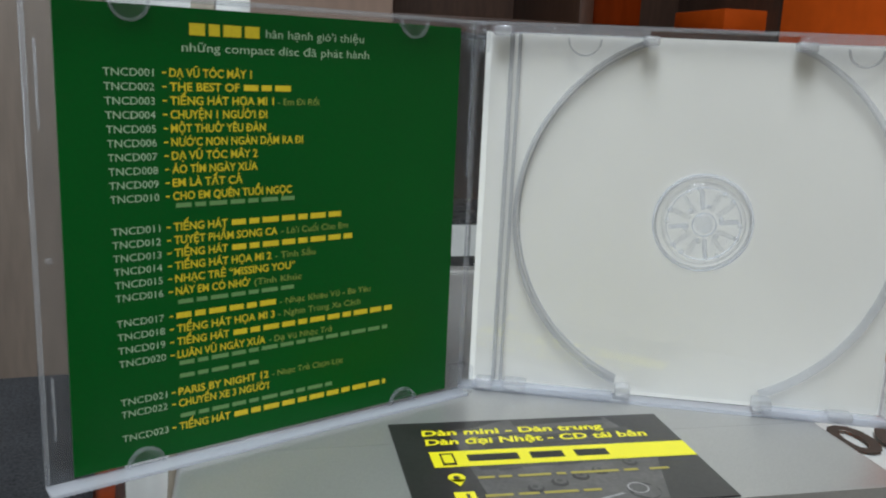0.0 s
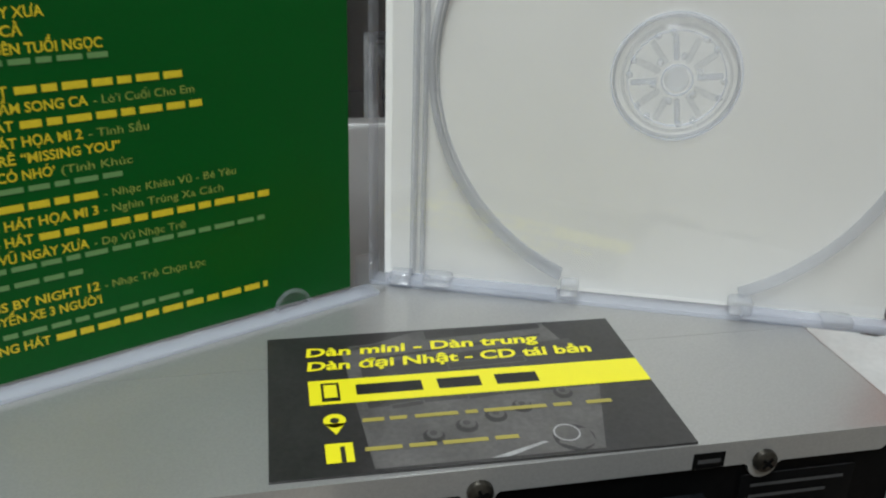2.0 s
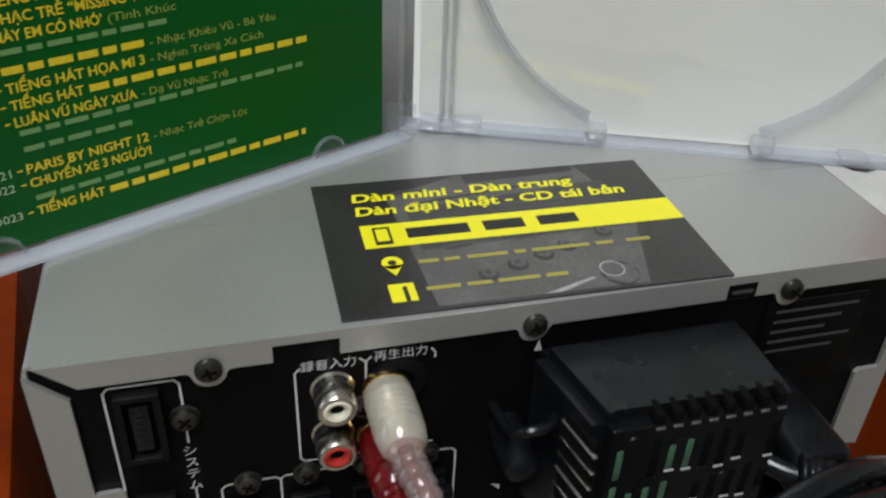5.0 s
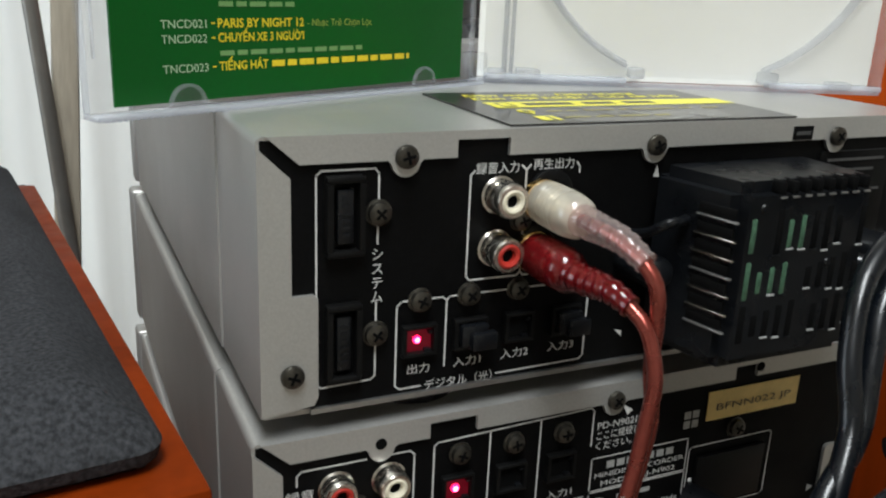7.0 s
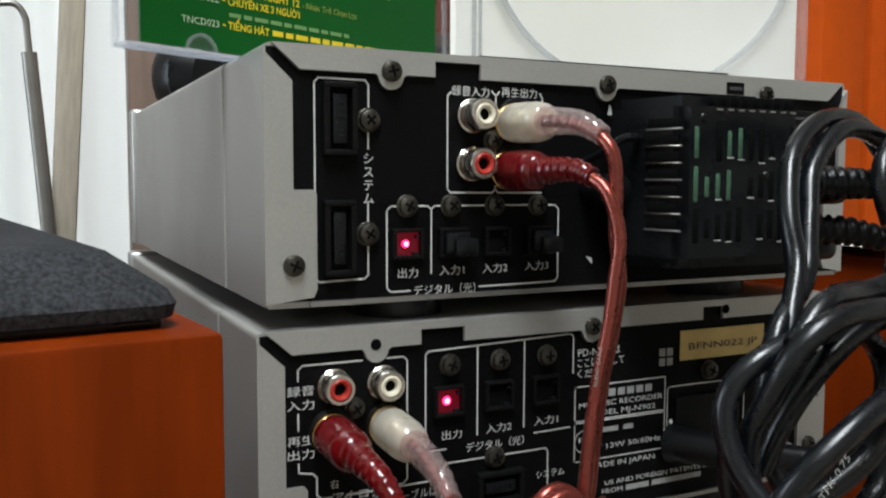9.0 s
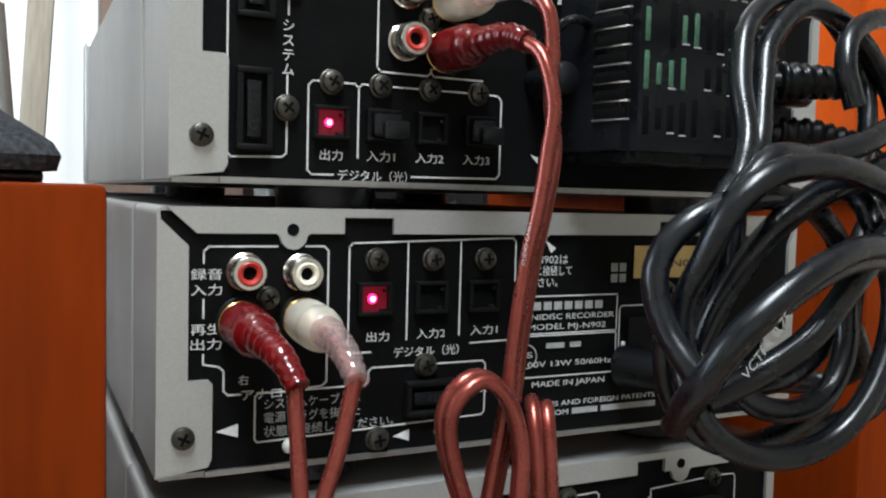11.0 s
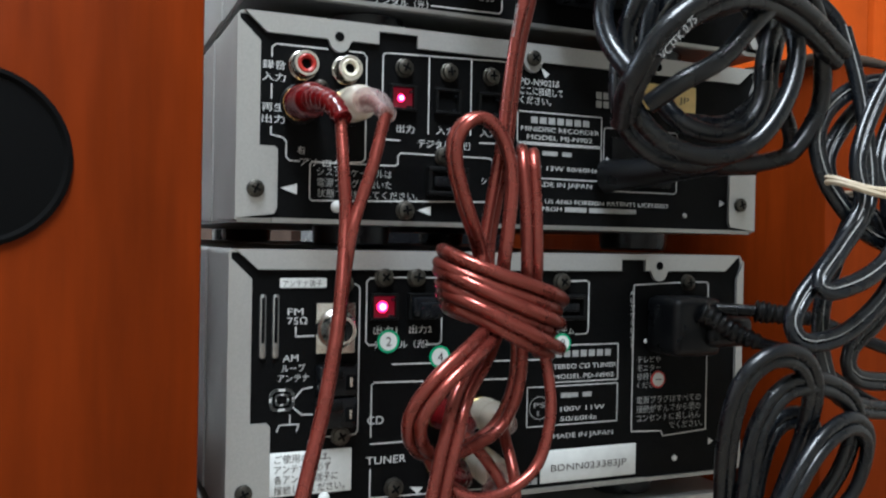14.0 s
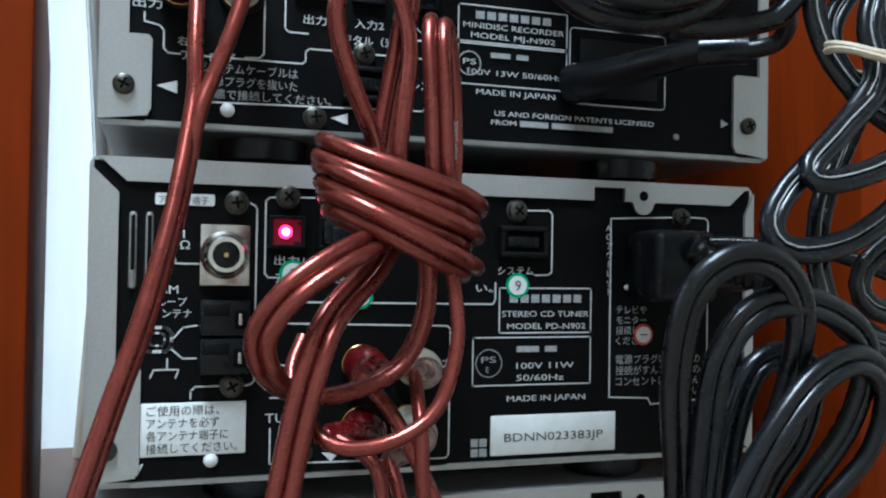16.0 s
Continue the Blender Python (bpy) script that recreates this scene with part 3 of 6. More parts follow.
def system_socket(parent, x0, x1, z0, z1):
    """Tall multi-pin socket with a raised frame and combs of contacts."""
    f = join(box(x0, x1, RY - 0.0030, RY, z1 - 0.0016, z1, 0.0004), box(x0, x1, RY - 0.0030, RY, z0, z0 + 0.0016, 0.0004),
             box(x0, x0 + 0.0014, RY - 0.0030, RY, z0 + 0.0016, z1 - 0.0016), box(x1 - 0.0014, x1, RY - 0.0030, RY, z0 + 0.0016, z1 - 0.0016))
    s = part("multi_pin_socket", f, SOCKET, parent)
    tall = z1 - z0 > x1 - x0
    cx, cz = (x0 + x1) / 2, (z0 + z1) / 2
    part("contact_block", box(x0 + 0.0026, x1 - 0.0026, RY - 0.0022, RY, z0 + 0.0032, z1 - 0.0032, 0.0003), PLASTIC, s)
    for i in range(6):
        k = (i + 0.5) / 6
        if tall:
            zz = z0 + 0.0045 + (z1 - z0 - 0.009) * k
            b = box(cx - 0.0009, cx + 0.0009, RY - 0.0025, RY - 0.0018, zz - 0.0004, zz + 0.0004)
        else:
            xx = x0 + 0.0036 + (x1 - x0 - 0.0072) * k
            b = box(xx - 0.0003, xx + 0.0003, RY - 0.0025, RY - 0.0018, cz - 0.0009, cz + 0.0009)
        part("contact", b, PLASTIC, s)
    return s


# ---- top unit
for sx in (0.0120, 0.0823, 0.1473):
    cross_screw(sx, 1.0798, U1, 0.0029, y=RY - 0.0012)
cross_screw(-0.0152, 1.0282, U1, 0.0029, y=RY - 0.0012)
part("label_recess", box(0.130, 0.1375, RY - 0.0014, RY - 0.0010, 1.0792, 1.0832), PANEL, U1)
mute(P1, [(0.1310, 0.1364, 1.0812)], 0.0011, DARKPRINT).location.y -= 0.0013
system_socket(P1, -0.0072, 0.0018, 1.0570, 1.0762)
system_socket(P1, -0.0072, 0.0014, 1.0250, 1.0452)
printed(P1, [(0.0058, 1.0695), (0.0058, 1.0760), (0.0048, 1.0772), (-0.0080, 1.0772), (-0.0091, 1.0760), (-0.0091, 1.0245), (-0.0080, 1.0234),
             (0.0045, 1.0238), (0.0056, 1.0248), (0.0056, 1.0335)])
printed(P1, [(0.0057, 1.0635), (0.0057, 1.0590)])
printed(P1, [(0.0056, 1.0440), (0.0056, 1.0390)])
panel_screw(P1, 0.0058, 1.0666, 0.0029)
panel_screw(P1, 0.0055, 1.0360, 0.0029)
say_down(P1, "システム", 0.0040, 1.0551, 0.0034, 0.0036)
printed(P1, [(0.0302, 1.0752), (0.0292, 1.0742), (0.0292, 1.0482), (0.0302, 1.0471), (0.0435, 1.0470), (0.0445, 1.0480), (0.0445, 1.0745)])
printed(P1, [(0.0454, 1.0470), (0.0600, 1.0470)])
printed(P1, [(0.0445, 1.0480), (0.0454, 1.0470)])
printed(P1, [(0.0432, 1.0760), (0.0445, 1.0748), (0.0456, 1.0760)])
printed(P1, [(0.0592, 1.0760), (0.0600, 1.0748), (0.0600, 1.0735)])
say(P1, "録音入力", 0.0305, 1.0746, 0.0031, 0.0118)
say(P1, "再生出力", 0.0463, 1.0749, 0.0031, 0.0118)
rca_jack(P1, 0.0370, 1.0689, CREAM)
rca_jack(P1, 0.0367, 1.0552, RED_PLASTIC)
bare_ring(P1, 0.0514, 1.0682)
bare_ring(P1, 0.0500, 1.0545)
panel_screw(P1, 0.0437, 1.0620, 0.0026)
optical_port(P1, 0.0122, 0.0213, 1.0288, 1.0372, lit=0.75)
optical_port(P1, 0.0262, 0.0355, 1.0288, 1.0372, plugged=True)
optical_port(P1, 0.0405, 0.0490, 1.0288, 1.0372)
optical_port(P1, 0.0545, 0.0635, 1.0288, 1.0372, plugged=True)
for sx in (0.0170, 0.0303, 0.0443, 0.0588):
    panel_screw(P1, sx, 1.0434, 0.0028)
printed(P1, [(0.0138, 1.0434), (0.0122, 1.0434), (0.0110, 1.0422), (0.0110, 1.0208), (0.0122, 1.0197), (0.0178, 1.0198)])
printed(P1, [(0.0202, 1.0434), (0.0232, 1.0434), (0.0243, 1.0424), (0.0243, 1.0245)])
printed(P1, [(0.0243, 1.0424), (0.0252, 1.0434), (0.0272, 1.0434)])
printed(P1, [(0.0335, 1.0434), (0.0412, 1.0434)])
printed(P1, [(0.0474, 1.0434), (0.0556, 1.0434)])
printed(P1, [(0.0620, 1.0434), (0.0650, 1.0432), (0.0661, 1.0420), (0.0661, 1.0214), (0.0650, 1.0202), (0.0395, 1.0199)])
say(P1, "出力", 0.0142, 1.0237, 0.0030, 0.0060)
say(P1, "入力1", 0.0268, 1.0239, 0.0030, 0.0078)
say(P1, "入力2", 0.0405, 1.0240, 0.0030, 0.0082)
say(P1, "入力3", 0.0546, 1.0241, 0.0030, 0.0082)
say(P1, "デジタル（光）", 0.0190, 1.0186, 0.0031, 0.0192)
triangle(P1, [(0.0843, 1.0742), (0.0833, 1.0708), (0.0853, 1.0708)])
triangle(P1, [(0.0760, 1.0275), (0.0785, 1.0250), (0.0785, 1.0268)])
part("warning_plate", box(0.143, 0.172, RY - 0.0006, RY, 1.047, 1.0750, 0.0002), PANEL, U1)
printed_frame(P1, 0.1432, 0.1720, 1.0472, 1.0750, 0.001, 0.0003, DARKPRINT)
for i in range(5):
    m_ = mute(P1, [(0.1455, 0.1690 - 0.004 * (i % 3), 1.0725 - 0.0032 * i)], 0.0009, DARKPRINT)
    m_.location.y -= 0.0007

# plug-in adapter on the top unit, with its vents
adp = thing("power_adapter", (0.111, RY, 1.03), "black plastic vented adapter block plugged into an audio unit", "adapter")
AX0, AX1, AY0, AZ0, AZ1 = 0.0912, 0.1390, 0.1670, 1.0255, 1.0760
shell = prism([(AX0, AZ0), (AX0, AZ1)] + [(AX1, AZ1), (AX1, AZ0)], AY0, RY - 0.0012)
for v in shell.verts:
    if v.co.y > AY0 + 0.01:
        v.co.x += -0.0060 if v.co.x < 0.11 else 0.0012
bmesh.ops.bevel(shell, geom=shell.edges[:], offset=0.0032, segments=4, affect="EDGES")
adp_shell = part("shell", shell, PLASTIC, adp)
SLANT = Matrix.Translation((AX0, AY0, 0)) @ pose(0, 0, 0, 0, 0, 11.8) @ Matrix.Translation((-AX0, -AY0, 0))
for i in range(8):
    x = AX0 + 0.0125 + i * 0.0042
    part("top_vent", box(x, x + 0.0022, AY0 - 0.0001, AY0 + 0.0050, AZ1 - 0.0035, AZ1 + 0.0001, 0.0006), BLACK_HOLE, adp_shell)
    # plastic lip in a steel colour, which paints the highlight along its edge
    part("vent_lip", box(x + 0.0002, x + 0.0024, AY0 - 0.0004, AY0 + 0.0004, AZ1 - 0.0043, AZ1 - 0.0037, 0.0001), SILVER_EDGE, adp_shell)
for i in range(10):
    x = AX0 + 0.0046 + i * 0.0042
    for j, (za, zb) in enumerate(((1.0450, 1.0555), (1.0568, 1.0690), (1.0330, 1.0436))):
        if (i * 3 + j * 2) % 7 == 5:
            continue
        dz = 0.0010 * ((i * 7 + j * 2) % 4)
        board = i in (0, 1, 3, 4) and j < 2 or (i, j) == (2, 0)
        part("front_vent", box(x, x + (0.0018 if board else 0.0023), AY0 - 0.0002, AY0 + 0.0010, za + dz * 0.5, zb - dz, 0.0004), PCB if board else BLACK_HOLE, adp_shell,
             "green circuit board behind a slot" if board else "")
        if i > 1:
            # most of these lips are grey to paint light caught on the plastic
            part("vent_lip", box(x, x + 0.0024, AY0 - 0.0004, AY0 + 0.0004, za + dz * 0.5 - 0.0005, za + dz * 0.5, 0.0001), GREYPRINT if (i + j) % 3 else PLASTIC, adp_shell)
for i in range(7):
    z = 1.0365 + i * 0.0049
    part("side_vent", box(AX0 - 0.0004, AX0 + 0.0010, AY0 + 0.0010, AY0 + 0.0120, z + 0.0006, z + 0.0036, 0.0004), BLACK_HOLE, adp_shell, m=SLANT)
    # side lips are plastic too; the metal materials put their highlights in
    part("vent_lip", box(AX0 - 0.0008, AX0 + 0.0004, AY0 - 0.0002, AY0 + 0.0125, z, z + 0.0006, 0.0002), CHROME if i % 3 else SILVER_EDGE, adp_shell, m=SLANT)
for rx, rz in ((0.0080, 0.0065), (0.0330, 0.0230)):
    part("rivet", knob_at(AX0 + rx, AY0, AZ1 - rz, [(0.0013, 0), (0.0010, 0.0004), (0, 0.0005)], 14), PLASTIC, adp_shell)
hook = tube([(0.0780, 0.1965, 1.0565), (0.0778, 0.1850, 1.0600), (0.0800, 0.1800, 1.0635), (0.0850, 0.1800, 1.0640), (0.0885, 0.1830, 1.0635)], 0.0013, 10, step=0.001)
part("cord_hook", hook, PLASTIC, adp, "curved black wire hook")
part("knob", knob_at(0.0815, RY - 0.0002, 1.0487, [(0.0046, 0), (0.0046, 0.0130), (0.0042, 0.0146), (0.0030, 0.0154), (0, 0.0156)], 24), PLASTIC, adp, "round black knob")

# ---- second unit
hole(U2, 0.0083, 1.0055)
hole(U2, 0.1370, 1.0075)
cross_screw(0.0815, 1.0055, U2, 0.0029, y=RY - 0.0012)
cross_screw(-0.0188, 0.9540, U2, 0.0029, y=RY - 0.0012)
cross_screw(0.1787, 0.9551, U2, 0.0029, y=RY - 0.0012)
printed(P2, [(0.0045, 1.0012), (-0.0127, 1.0012), (-0.0139, 1.0000), (-0.0139, 0.9972)])
printed(P2, [(-0.0139, 0.9880), (-0.0139, 0.9835)])
printed(P2, [(-0.0139, 0.9742), (-0.0139, 0.9718), (-0.0100, 0.9710), (-0.0088, 0.9698), (-0.0088, 0.9648), (-0.0076, 0.9636), (-0.0045, 0.9636)])
printed(P2, [(0.0120, 1.0012), (0.0170, 1.0012), (0.0182, 1.0000), (0.0182, 0.9655), (0.0170, 0.9643), (0.0130, 0.9640)])
rca_jack(P2, -0.0037, 0.9948, RED_PLASTIC, 0.0060)
rca_jack(P2, 0.0108, 0.9945, CREAM, 0.0065)
bare_ring(P2, -0.0045, 0.9822)
bare_ring(P2, 0.0118, 0.9826)
panel_screw(P2, 0.0023, 0.9880, 0.0026)
say(P2, "録音", -0.0170, 0.9932, 0.0030, 0.0076)
say(P2, "入力", -0.0170, 0.9893, 0.0030, 0.0076)
say(P2, "再生", -0.0170, 0.9795, 0.0030, 0.0076)
say(P2, "出力", -0.0170, 0.9757, 0.0030, 0.0076)
say(P2, "右", -0.0052, 0.9662, 0.0028)
say(P2, "アナログ", -0.0042, 0.9622, 0.0031, 0.0145)
printed(P2, [(0.0305, 0.9725), (0.0250, 0.9725), (0.0240, 0.9735), (0.0240, 1.0010), (0.0250, 1.0020), (0.0740, 1.0035), (0.0751, 1.0025), (0.0751, 0.9910)])
printed(P2, [(0.0410, 1.0024), (0.0410, 0.9755)])
printed(P2, [(0.0572, 1.0030), (0.0572, 0.9760)])
printed(P2, [(0.0610, 0.9735), (0.0740, 0.9738)])
for k, ox in enumerate((0.0312, 0.0480, 0.0645)):
    panel_screw(P2, ox + 0.0006, 0.9975, 0.0029)
    optical_port(P2, ox - 0.0050, ox + 0.0046, 0.9826, 0.9915, lit=0.9 * (k == 0))
say(P2, "出力", 0.0292, 0.9755, 0.0030, 0.0066)
say(P2, "入力2", 0.0440, 0.9757, 0.0030, 0.0088)
say(P2, "入力1", 0.0608, 0.9760, 0.0030, 0.0088)
say(P2, "デジタル（光）", 0.0372, 0.9708, 0.0031, 0.0200)
part("note_frame", stroke([(0.0, 0.9635), (0.0290, 0.9637), (0.0300, 0.9645), (0.0300, 0.9672), (0.0310, 0.9682), (0.0440, 0.9682)]), PRINT, P2)
part("note_frame", stroke([(0.0500, 0.9682), (0.0650, 0.9682), (0.0660, 0.9672), (0.0660, 0.9535), (0.0650, 0.9525), (0.0, 0.9508), (-0.0008, 0.9516), (-0.0008, 0.9627), (0.0, 0.9635)]), PRINT, P2)
say(P2, "システムケーブルは", 0.0016, 0.9594, 0.0031, 0.0262, GREYPRINT)
say(P2, "電源プラグを抜いた", 0.0016, 0.9558, 0.0031, 0.0262, GREYPRINT)
say(P2, "状態で接続してください。", 0.0016, 0.9522, 0.0031, 0.0360, GREYPRINT)
system_socket(P2, 0.0405, 0.0560, 0.9540, 0.9640)
panel_screw(P2, 0.0470, 0.9680, 0.0030)
panel_screw(P2, 0.0330, 0.9485, 0.0030)
say(P2, "システム", 0.0618, 0.9590, 0.0028, 0.0105)
triangle(P2, [(-0.0105, 0.9545), (-0.0050, 0.9562), (-0.0050, 0.9526)])
triangle(P2, [(0.0375, 0.9487), (0.0425, 0.9503), (0.0425, 0.9470)])
triangle(P2, [(0.1720, 0.9555), (0.1690, 0.9570), (0.1690, 0.9540)], GREYPRINT)
triangle(P2, [(0.0850, 1.0030), (0.0890, 1.0005), (0.0872, 0.9990)])
say(P2, "PD-N902は", 0.0768, 0.9960, 0.0032, 0.0165)
say(P2, "ここに接続して", 0.0768, 0.9926, 0.0032, 0.0180)
say(P2, "ください。", 0.0768, 0.9892, 0.0032, 0.0130)
printed_frame(P2, 0.0760, 0.1121, 0.9750, 0.9862, 0.0004, 0.0004)
printed_frame(P2, 0.0760, 0.1121, 0.9620, 0.9744, 0.0004, 0.0004)
for k in range(7):
    part("maker_mark", bars([(0.0815 + 0.0037 * k, 0.0843 + 0.0037 * k, 0.9833)], 0.0024), GREYPRINT, P2, m=pose(0, RY - 0.0003, 0, 90, 0, 0))
say(P2, "MINIDISC RECORDER", 0.0775, 0.9792, 0.0024, 0.0335)
say(P2, "MODEL MJ-N902", 0.0800, 0.9762, 0.0024, 0.0280)
mute(P2, [(0.0865, 0.0930, 0.9713), (0.0950, 0.0990, 0.9713)], 0.0016)
say(P2, "100V 13W 50/60Hz", 0.0790, 0.9650, 0.0024, 0.0315)
part("approval_mark", stroke(arc(0.0797, 0.9683, 0.0036, 0, 360, 20), 0.0003), PRINT, P2)
say(P2, "PS", 0.0776, 0.9680, 0.0024, 0.0042)
say(P2, "E", 0.0788, 0.9654, 0.0022)
say(P2, "MADE IN JAPAN", 0.0820, 0.9590, 0.0024, 0.0262)
say(P2, "US AND FOREIGN PATENTS LICENSED", 0.0880, 0.9528, 0.0022, 0.0555)
say(P2, "FROM", 0.0870, 0.9500, 0.0022, 0.0082)
mute(P2, [(0.0965, 0.1060, 0.9508), (0.1072, 0.1285, 0.9508)], 0.0018)
printed_frame(P2, 0.1132, 0.1475, 0.9585, 0.9825, 0.0014, 0.0004)
part("outlet_block", box(0.1160, 0.1440, RY - 0.0018, RY, 0.9605, 0.9790, 0.0005), SOCKET, P2)
part("white_rivet", knob_at(0.1150, RY, 0.9705, [(0.0008, 0), (0.0006, 0.0004), (0, 0.0005)], 12), WHITE_LABEL, P2)
panel_screw(P2, 0.1310, 0.9868, 0.0030)
part("white_rivet", knob_at(0.0085, RY, 0.9490, [(0.0020, 0), (0.0018, 0.0008), (0.0009, 0.0014), (0, 0.0015)], 16), WHITE_LABEL, P2)
part("white_rivet", knob_at(0.1520, RY, 0.9500, [(0.0011, 0), (0.0009, 0.0004), (0, 0.0006)], 12), SILVER_EDGE, P2)
lab = part("serial_label", box(0.1180, 0.1560, RY - 0.0005, RY - 0.0001, 0.9910, 1.0012, 0.0002), YELLOW_LABEL, U2, "yellowed paper serial label")
say(lab, "BFNN022 JP", 0.1215, 0.9945, 0.0033, 0.0310, LABEL_INK).location.y -= 0.0004
mute(P2, [(0.1093, 0.1118, 0.9945), (0.1125, 0.1150, 0.9945), (0.1093, 0.1118, 0.9912), (0.1125, 0.1150, 0.9912)], 0.0026, GREYPRINT)

# ---- third unit
hole(U3, 0.1402, 0.9300)
cross_screw(-0.0205, 0.8560, U3, 0.0029, y=RY - 0.0012)
for k in (-0.0150, -0.0108):
    part("vent_slot", box(k - 0.0011, k + 0.0011, RY - 0.0012, RY + 0.0001, 0.8990, 0.9200, 0.0009), SILVER_EDGE, P3, "bright slot rim")
    part("vent_slot", box(k - 0.0005, k + 0.0006, RY - 0.0014, RY - 0.0003, 0.9040, 0.9190, 0.0004), BLACK_HOLE, P3)
part("antenna_label", prism(rounded(-0.0095, 0.0062, 0.9220, 0.9252, 0.0005), RY - 0.0003, RY), WHITE_LABEL, P3, "white printed antenna label")
say(P3, "アンテナ端子", -0.0085, 0.9225, 0.0025, 0.0130, LABEL_INK).location.y -= 0.0002
panel_screw(P3, 0.0122, 0.9232, 0.0030)
fm = part("antenna_socket", box(0.0025, 0.0160, RY - 0.0016, RY, 0.9000, 0.9170, 0.0004), CHROME, P3, "bright metal antenna socket plate")
part("barrel", knob_at(0.0090, RY, 0.9085, [(0.0066, 0.0016), (0.0066, 0.0040), (0.0058, 0.0048), (0.0052, 0.0095), (0.0047, 0.0102), (0.0036, 0.0102), (0.0034, 0.0080)], 32), CHROME, fm)
part("barrel_core", knob_at(0.0090, RY, 0.9085, [(0.0036, 0.0085), (0.0012, 0.0088), (0.0011, 0.0100), (0.0, 0.0101)], 24), PLASTIC, fm)
part("pin", knob_at(0.0090, RY, 0.9085, [(0.0007, 0.0086), (0.0006, 0.0104), (0, 0.0104)], 12), GOLD, fm)
say(P3, "FM", -0.0068, 0.9130, 0.0032, 0.0052)
say(P3, "75Ω", -0.0068, 0.9100, 0.0032, 0.0066)
printed(P3, [(-0.0040, 0.9090), (-0.0040, 0.9060), (0.0020, 0.9060)])
say(P3, "AM", -0.0082, 0.8978, 0.0032, 0.0052)
say(P3, "ループ", -0.0085, 0.8945, 0.0028, 0.0078)
say(P3, "アンテナ", -0.0098, 0.8913, 0.0028, 0.0105)
part("loop_sign", stroke(rounded(-0.0120, -0.0045, 0.8820, 0.8885, 0.0022) + [(-0.0045, 0.8863)], 0.0008), PRINT, P3)
part("loop_sign", stroke(rounded(-0.0102, -0.0063, 0.8836, 0.8870, 0.0012) + [(-0.0063, 0.8858)], 0.0005), PRINT, P3)
printed(P3, [(-0.0045, 0.8850), (-0.0015, 0.8885), (0.0020, 0.8890)])
printed(P3, [(-0.0050, 0.8830), (-0.0015, 0.8800), (0.0020, 0.8800)])
part("earth_sign", stroke([(-0.0055, 0.8800), (-0.0055, 0.8770), (-0.0090, 0.8770), (-0.0098, 0.8750)], 0.0004), PRINT, P3)
part("earth_sign", stroke([(-0.0055, 0.8770), (-0.0025, 0.8770), (-0.0032, 0.8748)], 0.0004), PRINT, P3)
for z in (0.8865, 0.8760):
    blk = part("wire_terminal", box(0.0028, 0.0160, RY - 0.0060, RY, z, z + 0.0098, 0.0007), PLASTIC, P3, "black spring wire terminal")
    part("lever", box(0.0035, 0.0105, RY - 0.0078, RY - 0.0058, z + 0.0056, z + 0.0090, 0.0006), SOCKET, blk)
    part("wire_slot", box(0.0118, 0.0152, RY - 0.0066, RY - 0.0050, z + 0.0020, z + 0.0070, 0.0003), BLACK_HOLE, blk)
    part("clamp", box(0.0128, 0.0138, RY - 0.0070, RY - 0.0060, z + 0.0030, z + 0.0062, 0.0002), CHROME, blk)
panel_screw(P3, 0.0118, 0.8722, 0.0030)
printed(P3, [(0.0160, 0.9232), (0.0172, 0.9226), (0.0178, 0.9216), (0.0178, 0.8735), (0.0170, 0.8725), (0.0155, 0.8722)])
printed(P3, [(0.0082, 0.8722), (0.0020, 0.8722), (0.0008, 0.8710), (0.0008, 0.8690)])
lab = part("notice_label", box(-0.0122, 0.0158, RY - 0.0005, RY - 0.0001, 0.8535, 0.8680, 0.0002), WHITE_LABEL, U3, "pale paper notice label")
for i, s in enumerate(("ご使用の際は、", "アンテナを必ず", "各アンテナ端子に", "接続してください。")):
    say(lab, s, -0.0105, 0.8648 - 0.0034 * i, 0.0030, (0.0190, 0.0190, 0.0215, 0.0240)[i], LABEL_INK).location.y -= 0.0004
triangle(P3, [(-0.0150, 0.8505), (-0.0110, 0.8518), (-0.0125, 0.8485)])
part("white_rivet", knob_at(0.0065, RY, 0.8518, [(0.0020, 0), (0.0018, 0.0008), (0.0009, 0.0014), (0, 0.0015)], 16), WHITE_LABEL, P3)
printed(P3, [(0.0232, 0.9252), (0.0212, 0.9250), (0.0202, 0.9240), (0.0202, 0.9035), (0.0212, 0.9024), (0.0245, 0.9024)])
printed(P3, [(0.0295, 0.9254), (0.0350, 0.9254)])
printed(P3, [(0.0410, 0.9254), (0.0470, 0.9252), (0.0480, 0.9242), (0.0480, 0.9030), (0.0470, 0.9020), (0.0420, 0.9020)])
panel_screw(P3, 0.0264, 0.9255, 0.0031)
panel_screw(P3, 0.0382, 0.9255, 0.0031)
panel_screw(P3, 0.0965, 0.9238, 0.0031)
optical_port(P3, 0.0212, 0.0312, 0.9108, 0.9200, lit=1.3)
optical_port(P3, 0.0350, 0.0450, 0.9108, 0.9200, plugged=True)
say(P3, "出力1", 0.0228, 0.9062, 0.0030, 0.0085)
say(P3, "出力2", 0.0358, 0.9062, 0.0030, 0.0085)
say(P3, "デジタル（光）", 0.0228, 0.9012, 0.0030, 0.0200)
printed(P3, [(0.0998, 0.9240), (0.1075, 0.9242), (0.1085, 0.9232), (0.1085, 0.9052), (0.1075, 0.9042), (0.1030, 0.9040)])
system_socket(P3, 0.0905, 0.1060, 0.9095, 0.9190)
say(P3, "システム", 0.0905, 0.9042, 0.0030, 0.0118)
say(P3, "い。", 0.0835, 0.8988, 0.0030, 0.0055)
